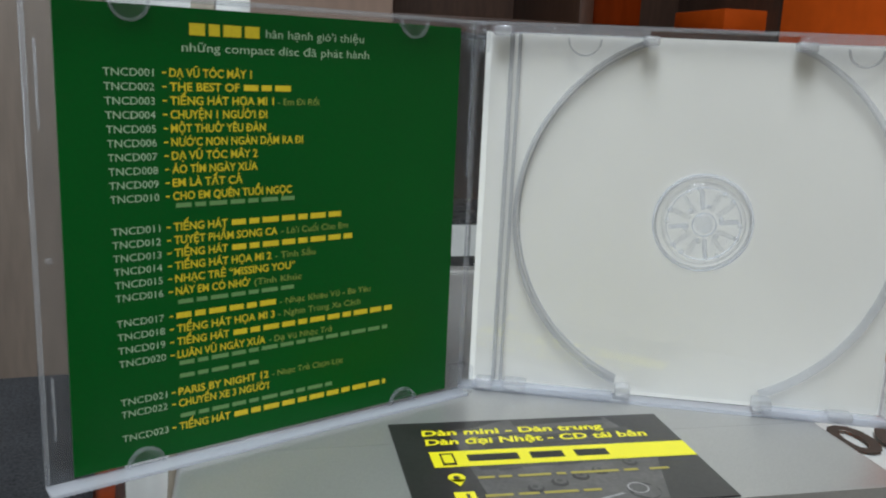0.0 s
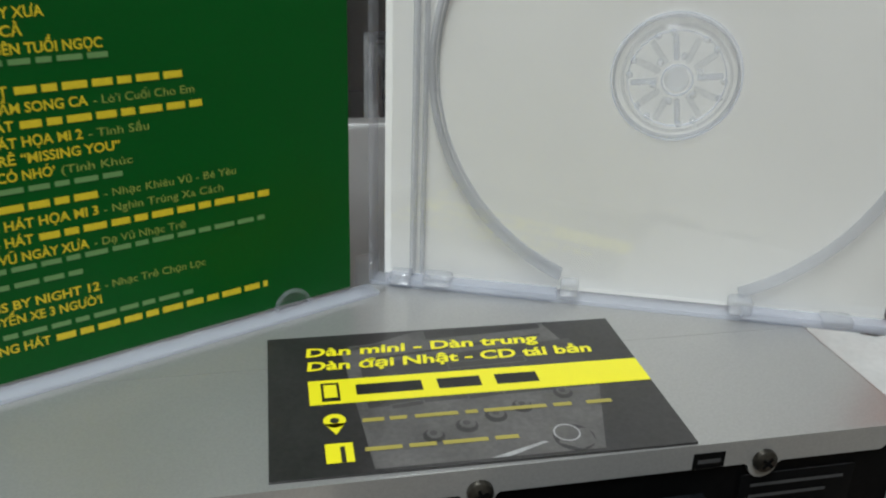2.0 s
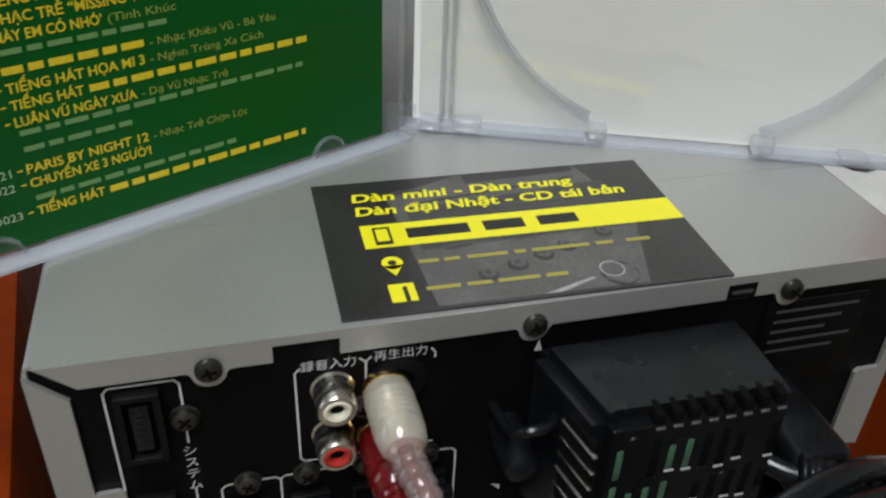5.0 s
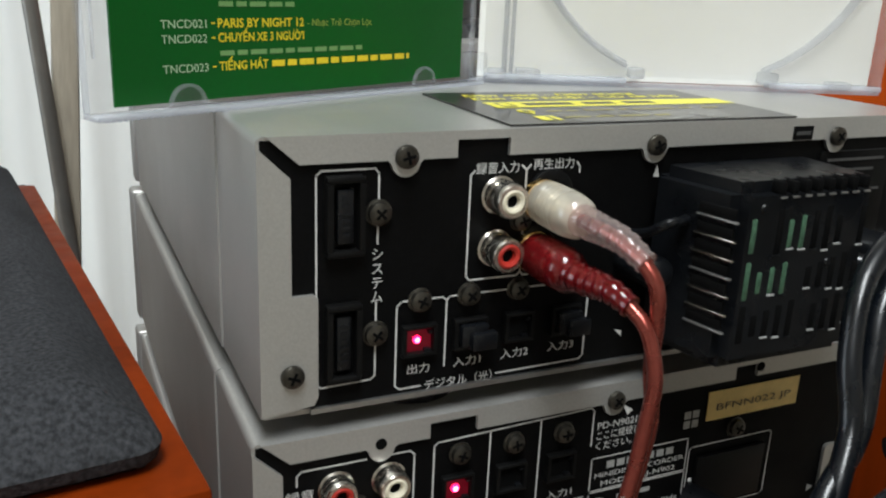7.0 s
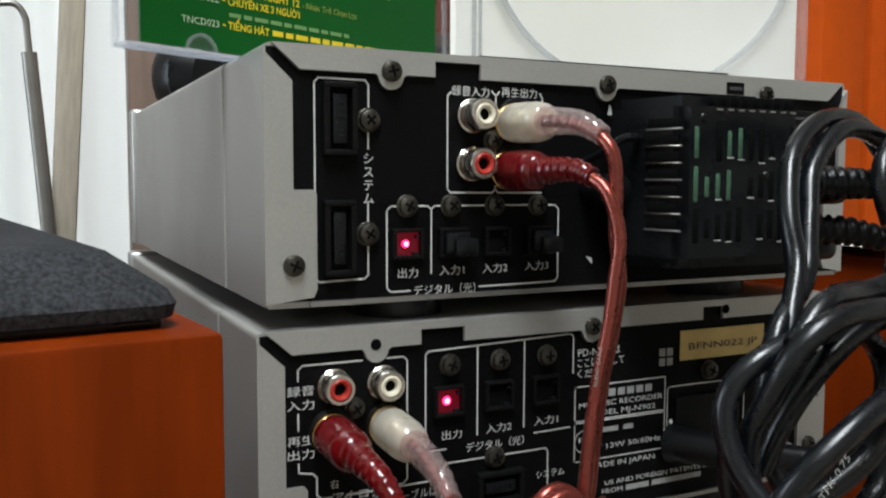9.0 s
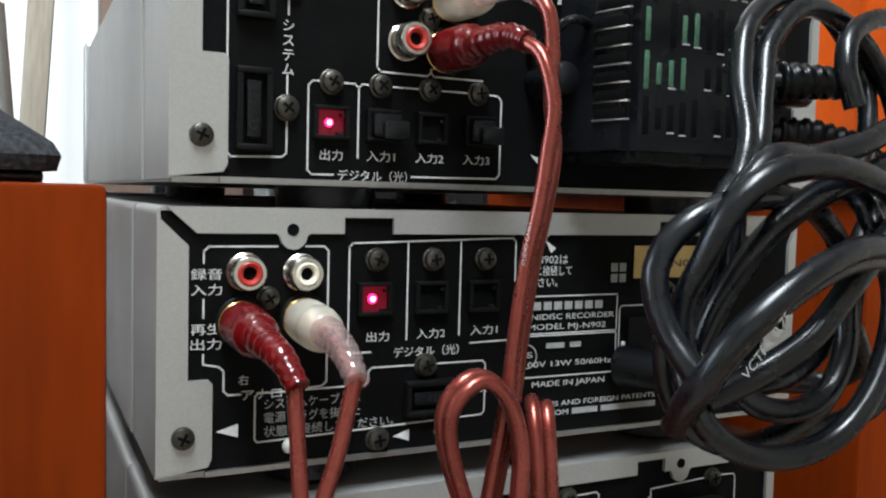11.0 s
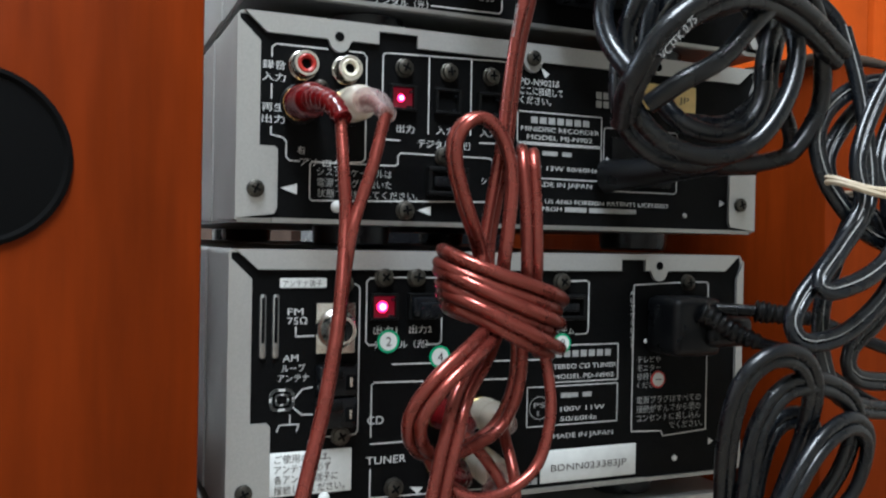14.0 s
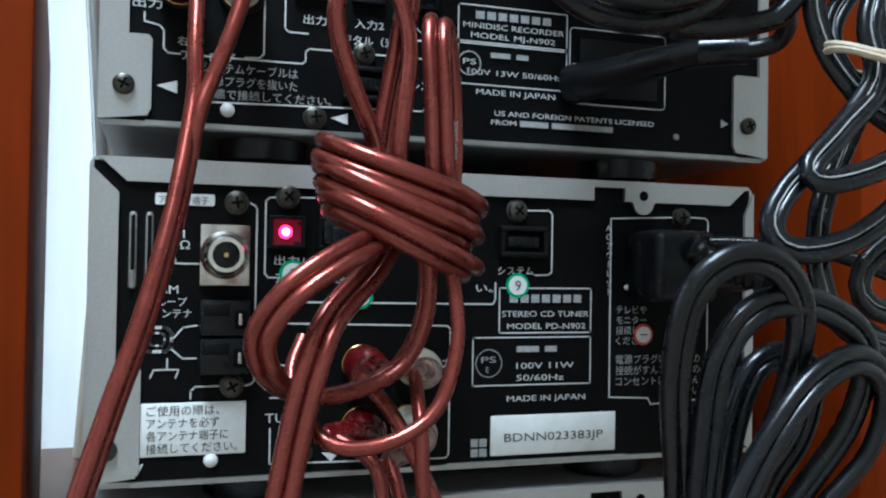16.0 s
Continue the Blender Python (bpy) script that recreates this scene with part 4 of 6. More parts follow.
printed(P3, [(0.0300, 0.8955), (0.0890, 0.8950), (0.0898, 0.8965), (0.0898, 0.9015)])
printed(P3, [(0.0225, 0.8710), (0.0225, 0.8885), (0.0235, 0.8895), (0.0745, 0.8885), (0.0755, 0.8875), (0.0755, 0.8500), (0.0745, 0.8490), (0.0225, 0.8500), (0.0225, 0.8598)])
printed(P3, [(0.0225, 0.8685), (0.0400, 0.8685)])
say(P3, "CD", 0.0212, 0.8752, 0.0040, 0.0058)
say(P3, "TUNER", 0.0210, 0.8615, 0.0038, 0.0145)
say(P3, "出力", 0.0700, 0.8762, 0.0030, 0.0060)
panel_screw(P3, 0.0312, 0.8528, 0.0031)
triangle(P3, [(0.0372, 0.8525), (0.0420, 0.8520), (0.0400, 0.8498)])
printed_frame(P3, 0.0912, 0.1222, 0.8862, 0.9000, 0.0004, 0.0004)
printed_frame(P3, 0.0828, 0.1222, 0.8702, 0.8848, 0.0004, 0.0004)
for k in range(7):
    part("maker_mark", bars([(0.0945 + 0.0036 * k, 0.0972 + 0.0036 * k, 0.8968)], 0.0025), GREYPRINT, P3, m=pose(0, RY - 0.0003, 0, 90, 0, 0))
say(P3, "STEREO CD TUNER", 0.0920, 0.8912, 0.0025, 0.0295)
say(P3, "MODEL PD-N902", 0.0938, 0.8874, 0.0025, 0.0265)
part("approval_mark", stroke(arc(0.0880, 0.8770, 0.0042, 0, 360, 20), 0.0003), GREYPRINT, P3)
say(P3, "PS", 0.0855, 0.8772, 0.0026, 0.0048, GREYPRINT)
say(P3, "E", 0.0869, 0.8742, 0.0024, None, GREYPRINT)
mute(P3, [(0.0970, 0.1045, 0.8812), (0.1065, 0.1105, 0.8812)], 0.0018)
say(P3, "100V 11W", 0.0970, 0.8752, 0.0026, 0.0195)
say(P3, "50/60Hz", 0.0970, 0.8715, 0.0026, 0.0160)
say(P3, "MADE IN JAPAN", 0.0940, 0.8652, 0.0025, 0.0265)
lab = part("serial_label", box(0.0888, 0.1312, RY - 0.0005, RY - 0.0001, 0.8488, 0.8610, 0.0002), WHITE_LABEL, U3, "white paper serial label")
say(lab, "BDNN023383JP", 0.0932, 0.8530, 0.0036, 0.0335, LABEL_INK).location.y -= 0.0004
mute(P3, [(0.0825, 0.0848, 0.8530), (0.0852, 0.0876, 0.8530), (0.0825, 0.0848, 0.8500), (0.0852, 0.0876, 0.8500)], 0.0024, GREYPRINT)
printed(P3, [(0.1290, 0.9225), (0.1520, 0.9235)])
printed(P3, [(0.1290, 0.8660), (0.1290, 0.9225)])
printed(P3, [(0.1570, 0.9238), (0.1640, 0.9235), (0.1650, 0.9225), (0.1650, 0.8640), (0.1440, 0.8628), (0.1430, 0.8648), (0.1290, 0.8655)])
say_down(P3, "ACアウトレット", 0.1272, 0.9185, 0.0026, 0.0029)
panel_screw(P3, 0.1545, 0.9235, 0.0029)
part("white_rivet", knob_at(0.1350, RY, 0.9005, [(0.0009, 0), (0.0007, 0.0004), (0, 0.0006)], 12), WHITE_LABEL, P3)
part("white_rivet", knob_at(0.1500, RY, 0.8535, [(0.0012, 0), (0.0010, 0.0005), (0, 0.0008)], 12), WHITE_LABEL, P3)
for i, s in enumerate(("テレビや", "モニター", "接続しな", "ください")):
    say(P3, s, 0.1312, 0.8922 - 0.0033 * i, 0.0029, 0.0110, GREYPRINT)
for i, s in enumerate(("電源プラグはすべての", "接続がすんでから壁の", "コンセントに差し込ん", "でください。")):
    say(P3, s, 0.1312 if i < 3 else 0.1470, 0.8762 - 0.0035 * i, 0.0032, 0.0310 if i < 3 else 0.0165, GREYPRINT)
triangle(P3, [(0.1690, 0.8590), (0.1665, 0.8605), (0.1665, 0.8575)])
mute(P3, [(0.0750, 0.1350, 0.8472)], 0.0004, SILVER_EDGE)


def sticker(x, z, ring, text, r=0.0040, turn=0):
    s = single("round_sticker", knob_at(x, RY - 0.0003, z, [(r, 0), (r, 0.0002), (0, 0.0002)], 28), ring, "small round %s and white numbered sticker on an audio unit" % ("red" if ring is STICKER_RED else "green"), "sticker", "numbered stickers")
    part("white_disc", knob_at(x, RY - 0.0006, z, [(r * 0.78, 0), (r * 0.78, 0.0001), (0, 0.0001)], 28), WHITE_LABEL, s)
    me = words(text, r * 1.15)
    me.materials.append(LABEL_INK)
    xs = [v.co.x for v in me.vertices]
    for v in me.vertices:
        v.co.x -= (min(xs) + max(xs)) / 2
        v.co.y -= r * 0.40
    part("number", me, None, s, m=Matrix.Translation((x, RY - 0.0009, z)) @ pose(0, 0, 0, 90, 0, 0) @ pose(0, 0, 0, 0, 0, turn))


sticker(0.0282, 0.9035, STICKER_GREEN, "2")
sticker(0.0475, 0.8975, STICKER_GREEN, "4")
sticker(0.0970, 0.9008, STICKER_GREEN, "6", 0.0038, 180)
sticker(0.1410, 0.8853, STICKER_RED, "1", 0.0034, 90)

# ---- bottom unit: the part that shows
hole(U4, 0.1402, 0.8328)
cross_screw(0.128, 0.8310, U4, 0.0029, y=RY - 0.0012)


# ---------------------------------------------------------------- audio plugs and cables
def rca_plug(parent, base, tip, tint, sleeve, boot_label, boot_mat):
    """Moulded plug: round body on the jack, ribbed boot that bends to the cable."""
    b, t = Vector(base), Vector(tip)
    out = Vector((0, -1, 0))
    body_end = b + (out * 0.75 + (t - b).normalized() * 0.25).normalized() * 0.0185
    ax = (body_end - b).to_track_quat("Z", "Y").to_matrix().to_4x4()
    L = (body_end - b).length
    prof = [(0.0, 0.0005), (0.0050, 0.0005), (0.0056, 0.0015), (0.0058, 0.004)]
    for i in range(5):
        z = 0.005 + i * 0.0016
        prof += [(0.0058, z), (0.0056, z + 0.0004), (0.0056, z + 0.0008), (0.0058, z + 0.0012)]
    prof += [(0.0057, L * 0.76), (0.0052, L * 0.93), (0.0040, L), (0.0, L)]
    pl = part("plug", lathe(prof, 28, Matrix.Translation(b) @ ax), tint, parent, boot_label)
    part("collar", lathe([(0.0050, -0.0015), (0.0056, -0.0010), (0.0056, 0.0010), (0.0050, 0.0014)], 28, Matrix.Translation(b) @ ax), sleeve, pl)
    part("inner_barrel", lathe([(0.0, 0.002), (0.0040, 0.002), (0.0041, L * 0.5), (0.0030, L * 0.62), (0.0024, L * 0.94), (0.0, L * 0.95)], 20, Matrix.Translation(b) @ ax), CHROME, pl)
    part("inner_core", tube([b + (body_end - b) * 0.9, body_end + (body_end - b).normalized() * 0.004, (body_end + t) / 2 + Vector((0, -0.001, 0.001)), t], 0.0018, 10), COPPER, pl)
    mid = body_end + (body_end - b).normalized() * 0.004
    line = [body_end - (body_end - b).normalized() * 0.003, mid, (mid + t) / 2 + Vector((0, -0.0015, 0.0012)), t]
    part("boot", tube(line, 0.0040, 18, step=0.0006, radii=lambda s: (1.0 - 0.34 * s) * (1.0 + 0.07 * (1 if math.sin(s * 52) > 0 else -0.5))), boot_mat, pl, smooth=60)
    return pl


CORE = 0.00185
HANG = [(0.0555, 0.1535, 1.0565), (0.0574, 0.1520, 1.0465), (0.0574, 0.1510, 1.0371), (0.0563, 0.1510, 1.0263), (0.0545, 0.1510, 1.0139), (0.0513, 0.1510, 0.9997), (0.0491, 0.1510, 0.9845), (0.0474, 0.1510, 0.9692), (0.0452, 0.1520, 0.9541), (0.0426, 0.1520, 0.9389), (0.0411, 0.1500, 0.9257)]
LOOP_A = [(0.0437, 0.1520, 0.9235), (0.0409, 0.1520, 0.9364), (0.0350, 0.1500, 0.9487), (0.0311, 0.1490, 0.9601), (0.0305, 0.1480, 0.9676), (0.0333, 0.1470, 0.9728), (0.0383, 0.1470, 0.9748), (0.0431, 0.1460, 0.9717), (0.0463, 0.1450, 0.9647), (0.0473, 0.1440, 0.9552), (0.0458, 0.1430, 0.9424), (0.0451, 0.1440, 0.9316), (0.0466, 0.1480, 0.9219)]
LOOP_B = [(0.0568, 0.1500, 0.9204), (0.0557, 0.1460, 0.9302), (0.0547, 0.1455, 0.9485), (0.0545, 0.1470, 0.9610), (0.0561, 0.1510, 0.9663), (0.0589, 0.1550, 0.9637), (0.0610, 0.1570, 0.9500), (0.0612, 0.1560, 0.9307), (0.0589, 0.1530, 0.9205)]
BAND = [(0.0500, 0.1500, 0.9187), (0.0395, 0.1400, 0.9124), (0.0287, 0.1310, 0.9074), (0.0185, 0.1280, 0.9004), (0.0126, 0.1300, 0.8910), (0.0158, 0.1360, 0.8819), (0.0253, 0.1450, 0.8764), (0.0372, 0.1500, 0.8770), (0.0479, 0.1520, 0.8819), (0.0535, 0.1520, 0.8918), (0.0546, 0.1510, 0.9028), (0.0532, 0.1500, 0.9120)]
BIG_LOOP = [(0.0558, 0.1430, 0.9123), (0.0572, 0.1390, 0.9028), (0.0573, 0.1360, 0.8886), (0.0522, 0.1340, 0.8746), (0.0423, 0.1330, 0.8681), (0.0319, 0.1330, 0.8668), (0.0258, 0.1360, 0.8694), (0.0222, 0.1420, 0.8753), (0.0216, 0.1490, 0.8819), (0.0250, 0.1540, 0.8891)]
HANG_LOW = [(0.0472, 0.1500, 0.9170), (0.0398, 0.1450, 0.9058), (0.0289, 0.1360, 0.8954), (0.0244, 0.1320, 0.8866), (0.0210, 0.1310, 0.8744), (0.0185, 0.1310, 0.8614), (0.0165, 0.1310, 0.8500), (0.0141, 0.1310, 0.8329)]
LOW_A = [(0.0538, 0.1560, 0.8756), (0.0535, 0.1510, 0.8668), (0.0534, 0.1490, 0.8556), (0.0548, 0.1490, 0.8405), (0.0563, 0.1490, 0.8203)]
LOW_B = [(0.0426, 0.1630, 0.8788), (0.0480, 0.1570, 0.8693), (0.0522, 0.1520, 0.8600), (0.0574, 0.1500, 0.8483), (0.0623, 0.1490, 0.8346), (0.0668, 0.1480, 0.8192)]
LOW_C = [(0.0391, 0.1600, 0.8659), (0.0431, 0.1570, 0.8579), (0.0453, 0.1550, 0.8481), (0.0473, 0.1540, 0.8348), (0.0487, 0.1540, 0.8195)]
RED2 = [(-0.0024, 0.1570, 0.9681), (-0.0009, 0.1550, 0.9562), (-0.0010, 0.1525, 0.9442), (-0.0027, 0.1490, 0.9301)]
WHITE2 = [(0.0088, 0.1530, 0.9716), (0.0073, 0.1530, 0.9605), (0.0033, 0.1520, 0.9491), (-0.0000, 0.1500, 0.9395), (-0.0022, 0.1480, 0.9286)]
LEFT = [(-0.0016, 0.1500, 0.9378), (-0.0034, 0.1470, 0.9240), (-0.0065, 0.1420, 0.9092), (-0.0110, 0.1370, 0.8924), (-0.0154, 0.1330, 0.8791), (-0.0209, 0.1280, 0.8613), (-0.0253, 0.1250, 0.8458)]
COIL_OUT = [(0.0637, 0.1040, 0.9797), (0.0603, 0.1040, 0.9829), (0.0581, 0.1100, 0.9908), (0.0574, 0.1130, 0.9995), (0.0599, 0.1130, 1.0066), (0.0651, 0.1110, 1.0119), (0.0752, 0.1100, 1.0156), (0.0888, 0.1120, 1.0166), (0.1048, 0.1180, 1.0145), (0.1214, 0.1250, 1.0078), (0.1282, 0.1270, 0.9974), (0.1246, 0.1270, 0.9850), (0.1102, 0.1250, 0.9756), (0.0922, 0.1220, 0.9741)]
COIL_RING = [(0.0646, 0.1120, 0.9837), (0.0640, 0.1120, 0.9945), (0.0651, 0.1080, 1.0035), (0.0678, 0.1040, 1.0140), (0.0748, 0.1020, 1.0205), (0.0844, 0.1020, 1.0226), (0.0987, 0.1030, 1.0224), (0.1153, 0.1060, 1.0181), (0.1291, 0.1100, 1.0084), (0.1368, 0.1140, 0.9960), (0.1399, 0.1180, 0.9812), (0.1324, 0.1200, 0.9683), (0.1263, 0.1210, 0.9652), (0.1161, 0.1220, 0.9631), (0.1045, 0.1230, 0.9626)]
COIL_BAND = [(0.0644, 0.1120, 0.9714), (0.0614, 0.1060, 0.9773), (0.0611, 0.1010, 0.9826), (0.0646, 0.0970, 0.9909), (0.0719, 0.0950, 0.9975), (0.0825, 0.0950, 1.0029), (0.0974, 0.0980, 1.0057), (0.1178, 0.1040, 1.0039), (0.1419, 0.1120, 0.9961)]
COIL_IN = [(0.0721, 0.1160, 0.9848), (0.0748, 0.1140, 0.9940), (0.0798, 0.1120, 1.0031), (0.0872, 0.1100, 1.0118), (0.0994, 0.1100, 1.0186), (0.1149, 0.1120, 1.0214), (0.1343, 0.1160, 1.0210)]
COIL_LOW = [(0.0693, 0.1180, 0.9847), (0.0674, 0.1140, 0.9780), (0.0690, 0.1100, 0.9709), (0.0765, 0.1080, 0.9650), (0.0884, 0.1070, 0.9628), (0.1009, 0.1060, 0.9658), (0.1097, 0.1050, 0.9740), (0.1169, 0.1060, 0.9854), (0.1202, 0.1080, 0.9971), (0.1190, 0.1120, 1.0092), (0.1203, 0.1180, 1.0169), (0.1138, 0.1220, 1.0234), (0.1058, 0.1260, 1.0226)]
COIL_DARK = [(0.0702, 0.1240, 0.9894), (0.0705, 0.1240, 0.9785), (0.0738, 0.1220, 0.9690), (0.0829, 0.1200, 0.9628), (0.0973, 0.1200, 0.9622), (0.1123, 0.1200, 0.9682), (0.1207, 0.1200, 0.9798), (0.1231, 0.1210, 0.9931), (0.1316, 0.1250, 1.0084), (0.1478, 0.1300, 1.0240), (0.1728, 0.1350, 1.0404)]
COIL_LOWIN = [(0.0824, 0.1220, 0.9823), (0.0841, 0.1180, 0.9758), (0.0898, 0.1150, 0.9713), (0.0989, 0.1140, 0.9704), (0.1079, 0.1140, 0.9733), (0.1143, 0.1150, 0.9821), (0.1178, 0.1180, 0.9942), (0.1255, 0.1220, 1.0052), (0.1401, 0.1260, 1.0187), (0.1642, 0.1300, 1.0327)]
COIL_BLUE = [(0.0702, 0.1100, 0.9759), (0.0766, 0.1040, 0.9818), (0.0883, 0.1020, 0.9888), (0.0987, 0.1010, 0.9998), (0.1131, 0.1030, 1.0110), (0.1331, 0.1080, 1.0224)]
CORD_OUT_A = [(0.0703, 0.1060, 1.0156), (0.0808, 0.1070, 1.0244), (0.0959, 0.1100, 1.0253), (0.1122, 0.1100, 1.0294), (0.1397, 0.1180, 1.0391), (0.1810, 0.1300, 1.0524)]
CORD_OUT_B = [(0.0931, 0.1160, 1.0104), (0.0984, 0.1120, 1.0164), (0.1125, 0.1100, 1.0221), (0.1350, 0.1140, 1.0299), (0.1743, 0.1250, 1.0416)]
ARCH_A = [(0.0822, 0.1180, 0.9978), (0.0862, 0.1220, 1.0162), (0.0948, 0.1280, 1.0295), (0.0978, 0.1340, 1.0437), (0.1056, 0.1400, 1.0589), (0.1219, 0.1450, 1.0682), (0.1430, 0.1500, 1.0680), (0.1632, 0.1550, 1.0557), (0.1620, 0.1500, 1.0399), (0.1468, 0.1400, 1.0201)]
ARCH_B = [(0.0757, 0.1200, 0.9897), (0.0816, 0.1220, 1.0136), (0.0976, 0.1280, 1.0266), (0.1040, 0.1330, 1.0410), (0.1107, 0.1380, 1.0546), (0.1265, 0.1420, 1.0656), (0.1482, 0.1460, 1.0631), (0.1673, 0.1500, 1.0522), (0.1743, 0.1480, 1.0348)]
ARCH_C = [(0.1345, 0.1320, 1.0399), (0.1326, 0.1340, 1.0507), (0.1391, 0.1370, 1.0605), (0.1601, 0.1420, 1.0660), (0.1912, 0.1500, 1.0602)]
BUN_A = [(0.1855, 0.1180, 1.0122), (0.1624, 0.1150, 0.9870), (0.1501, 0.1120, 0.9663), (0.1500, 0.1100, 0.9516), (0.1363, 0.1070, 0.9367), (0.1214, 0.1050, 0.9234), (0.1173, 0.1040, 0.9155), (0.1225, 0.1030, 0.9109), (0.1390, 0.1040, 0.9140), (0.1567, 0.1060, 0.9257), (0.1647, 0.1090, 0.9396), (0.1632, 0.1120, 0.9518), (0.1737, 0.1140, 0.9756), (0.1910, 0.1180, 0.9982)]
BUN_B = [(0.1536, 0.1220, 1.0087), (0.1562, 0.1180, 0.9904), (0.1559, 0.1140, 0.9722), (0.1538, 0.1110, 0.9528), (0.1374, 0.1060, 0.9383), (0.1263, 0.1030, 0.9290), (0.1295, 0.1020, 0.9259), (0.1452, 0.1030, 0.9300), (0.1595, 0.1060, 0.9384), (0.1633, 0.1100, 0.9499), (0.1629, 0.1150, 0.9660), (0.1770, 0.1190, 0.9877), (0.1906, 0.1220, 1.0066)]
BUN_C = [(0.1921, 0.1230, 0.9939), (0.1644, 0.1210, 0.9917), (0.1468, 0.1200, 0.9828), (0.1405, 0.1190, 0.9717), (0.1423, 0.1170, 0.9595), (0.1480, 0.1140, 0.9494), (0.1552, 0.1120, 0.9428), (0.1719, 0.1140, 0.9384), (0.1948, 0.1180, 0.9358)]
BUN_D = [(0.1916, 0.1270, 1.0043), (0.1665, 0.1250, 0.9860), (0.1525, 0.1230, 0.9734), (0.1481, 0.1220, 0.9641), (0.1510, 0.1190, 0.9535), (0.1619, 0.1160, 0.9486), (0.1671, 0.1140, 0.9347), (0.1627, 0.1120, 0.9190), (0.1489, 0.1120, 0.9070), (0.1514, 0.1120, 0.8985), (0.1740, 0.1150, 0.8960), (0.2008, 0.1200, 0.8986)]
BUN_E = [(0.1547, 0.1170, 0.9500), (0.1448, 0.1150, 0.9340), (0.1364, 0.1120, 0.9187), (0.1336, 0.1080, 0.9041), (0.1393, 0.1070, 0.8943), (0.1586, 0.1100, 0.8883), (0.1842, 0.1150, 0.8886), (0.2119, 0.1200, 0.8927)]
LOW_L1 = [(0.1009, 0.1120, 0.8418), (0.0975, 0.1080, 0.8633), (0.0928, 0.1020, 0.8843), (0.0930, 0.0970, 0.9010), (0.1007, 0.0950, 0.9084), (0.1122, 0.0960, 0.9075), (0.1214, 0.1000, 0.8986), (0.1236, 0.1050, 0.8839), (0.1206, 0.1090, 0.8675), (0.1155, 0.1120, 0.8497), (0.1126, 0.1130, 0.8353)]
LOW_L2 = [(0.1008, 0.1060, 0.8437), (0.1007, 0.1030, 0.8687), (0.1019, 0.1000, 0.8886), (0.1114, 0.0990, 0.8993), (0.1286, 0.1010, 0.8987), (0.1423, 0.1040, 0.8897), (0.1408, 0.1070, 0.8730), (0.1302, 0.1100, 0.8568), (0.1218, 0.1120, 0.8442)]
LOW_L3 = [(0.1012, 0.1000, 0.8455), (0.1082, 0.0980, 0.8647), (0.1217, 0.0980, 0.8820), (0.1362, 0.1000, 0.8876), (0.1466, 0.1030, 0.8815), (0.1454, 0.1060, 0.8663), (0.1335, 0.1090, 0.8519), (0.1263, 0.1100, 0.8395)]
LOW_L4 = [(0.1120, 0.1170, 0.8389), (0.1139, 0.1160, 0.8552), (0.1157, 0.1150, 0.8714), (0.1208, 0.1140, 0.8843), (0.1303, 0.1140, 0.8872), (0.1373, 0.1150, 0.8818), (0.1348, 0.1160, 0.8683), (0.1254, 0.1160, 0.8558), (0.1215, 0.1160, 0.8381)]
AC3_A = [(0.1452, 0.1780, 0.9134), (0.1559, 0.1720, 0.9064), (0.1619, 0.1640, 0.9027), (0.1642, 0.1500, 0.9006), (0.1668, 0.1350, 0.8942), (0.1760, 0.1250, 0.8858), (0.1959, 0.1200, 0.8802)]
AC3_B = [(0.1513, 0.1760, 0.9145), (0.1627, 0.1680, 0.9142), (0.1778, 0.1560, 0.9122), (0.1877, 0.1450, 0.9067), (0.2040, 0.1400, 0.9009), (0.2245, 0.1380, 0.8967)]
AC2 = [(0.1345, 0.1550, 0.9670), (0.1440, 0.1485, 0.9667), (0.1496, 0.1430, 0.9684), (0.1469, 0.1360, 0.9739), (0.1361, 0.1300, 0.9837), (0.1224, 0.1250, 0.9915)]
PLUG1A = [(0.1354, 0.1720, 1.0512), (0.1426, 0.1650, 1.0508), (0.1544, 0.1600, 1.0506), (0.1650, 0.1560, 1.0501), (0.1840, 0.1520, 1.0501), (0.2046, 0.1500, 1.0460)]
PLUG1B = [(0.1458, 0.1760, 1.0364), (0.1472, 0.1680, 1.0361), (0.1555, 0.1620, 1.0356), (0.1666, 0.1560, 1.0326), (0.1785, 0.1500, 1.0221), (0.1840, 0.1450, 1.0061)]

BOOT_PINK = clear_plastic("clear_pink_boot_pvc", (0.98, 0.86, 0.84), 0.22, 0.10, 1.8, (0.93, 0.80, 0.78))

red_cable = thing("audio_cable", (0.055, 0.15, 0.95), "copper-red twin audio cable tied in a knot, with plugs", "cable", "copper-red audio cables")
rca_plug(red_cable, (0.0514, 0.1955, 1.0680), (0.0555, 0.1560, 1.0628), CLEAR_PLUG, GOLD, "cream translucent plug", BOOT_PINK)
rca_plug(red_cable, (0.0500, 0.1955, 1.0542), (0.0540, 0.1580, 1.0520), RED_PLUG, GOLD, "dark red translucent plug", RED_PLUG)
part("white_core", tube([(0.0552, 0.1580, 1.0635), (0.0568, 0.1535, 1.0585), (0.0582, 0.1535, 1.0500), (0.0585, 0.1540, 1.0380)] +
                        [(x + 0.0024, y + 0.0010, z) for x, y, z in HANG[3:]], CORE), COPPER, red_cable)
part("red_core", tube([(0.0537, 0.1590, 1.0523), (0.0556, 0.1535, 1.0480)] + [(x - 0.0006, y - 0.0010, z) for x, y, z in HANG[2:]], CORE), COPPER, red_cable)
part("upper_loop", tube(LOOP_A, CORE, twin=CORE * 0.92, up=(1, 0, 0)), COPPER, red_cable)
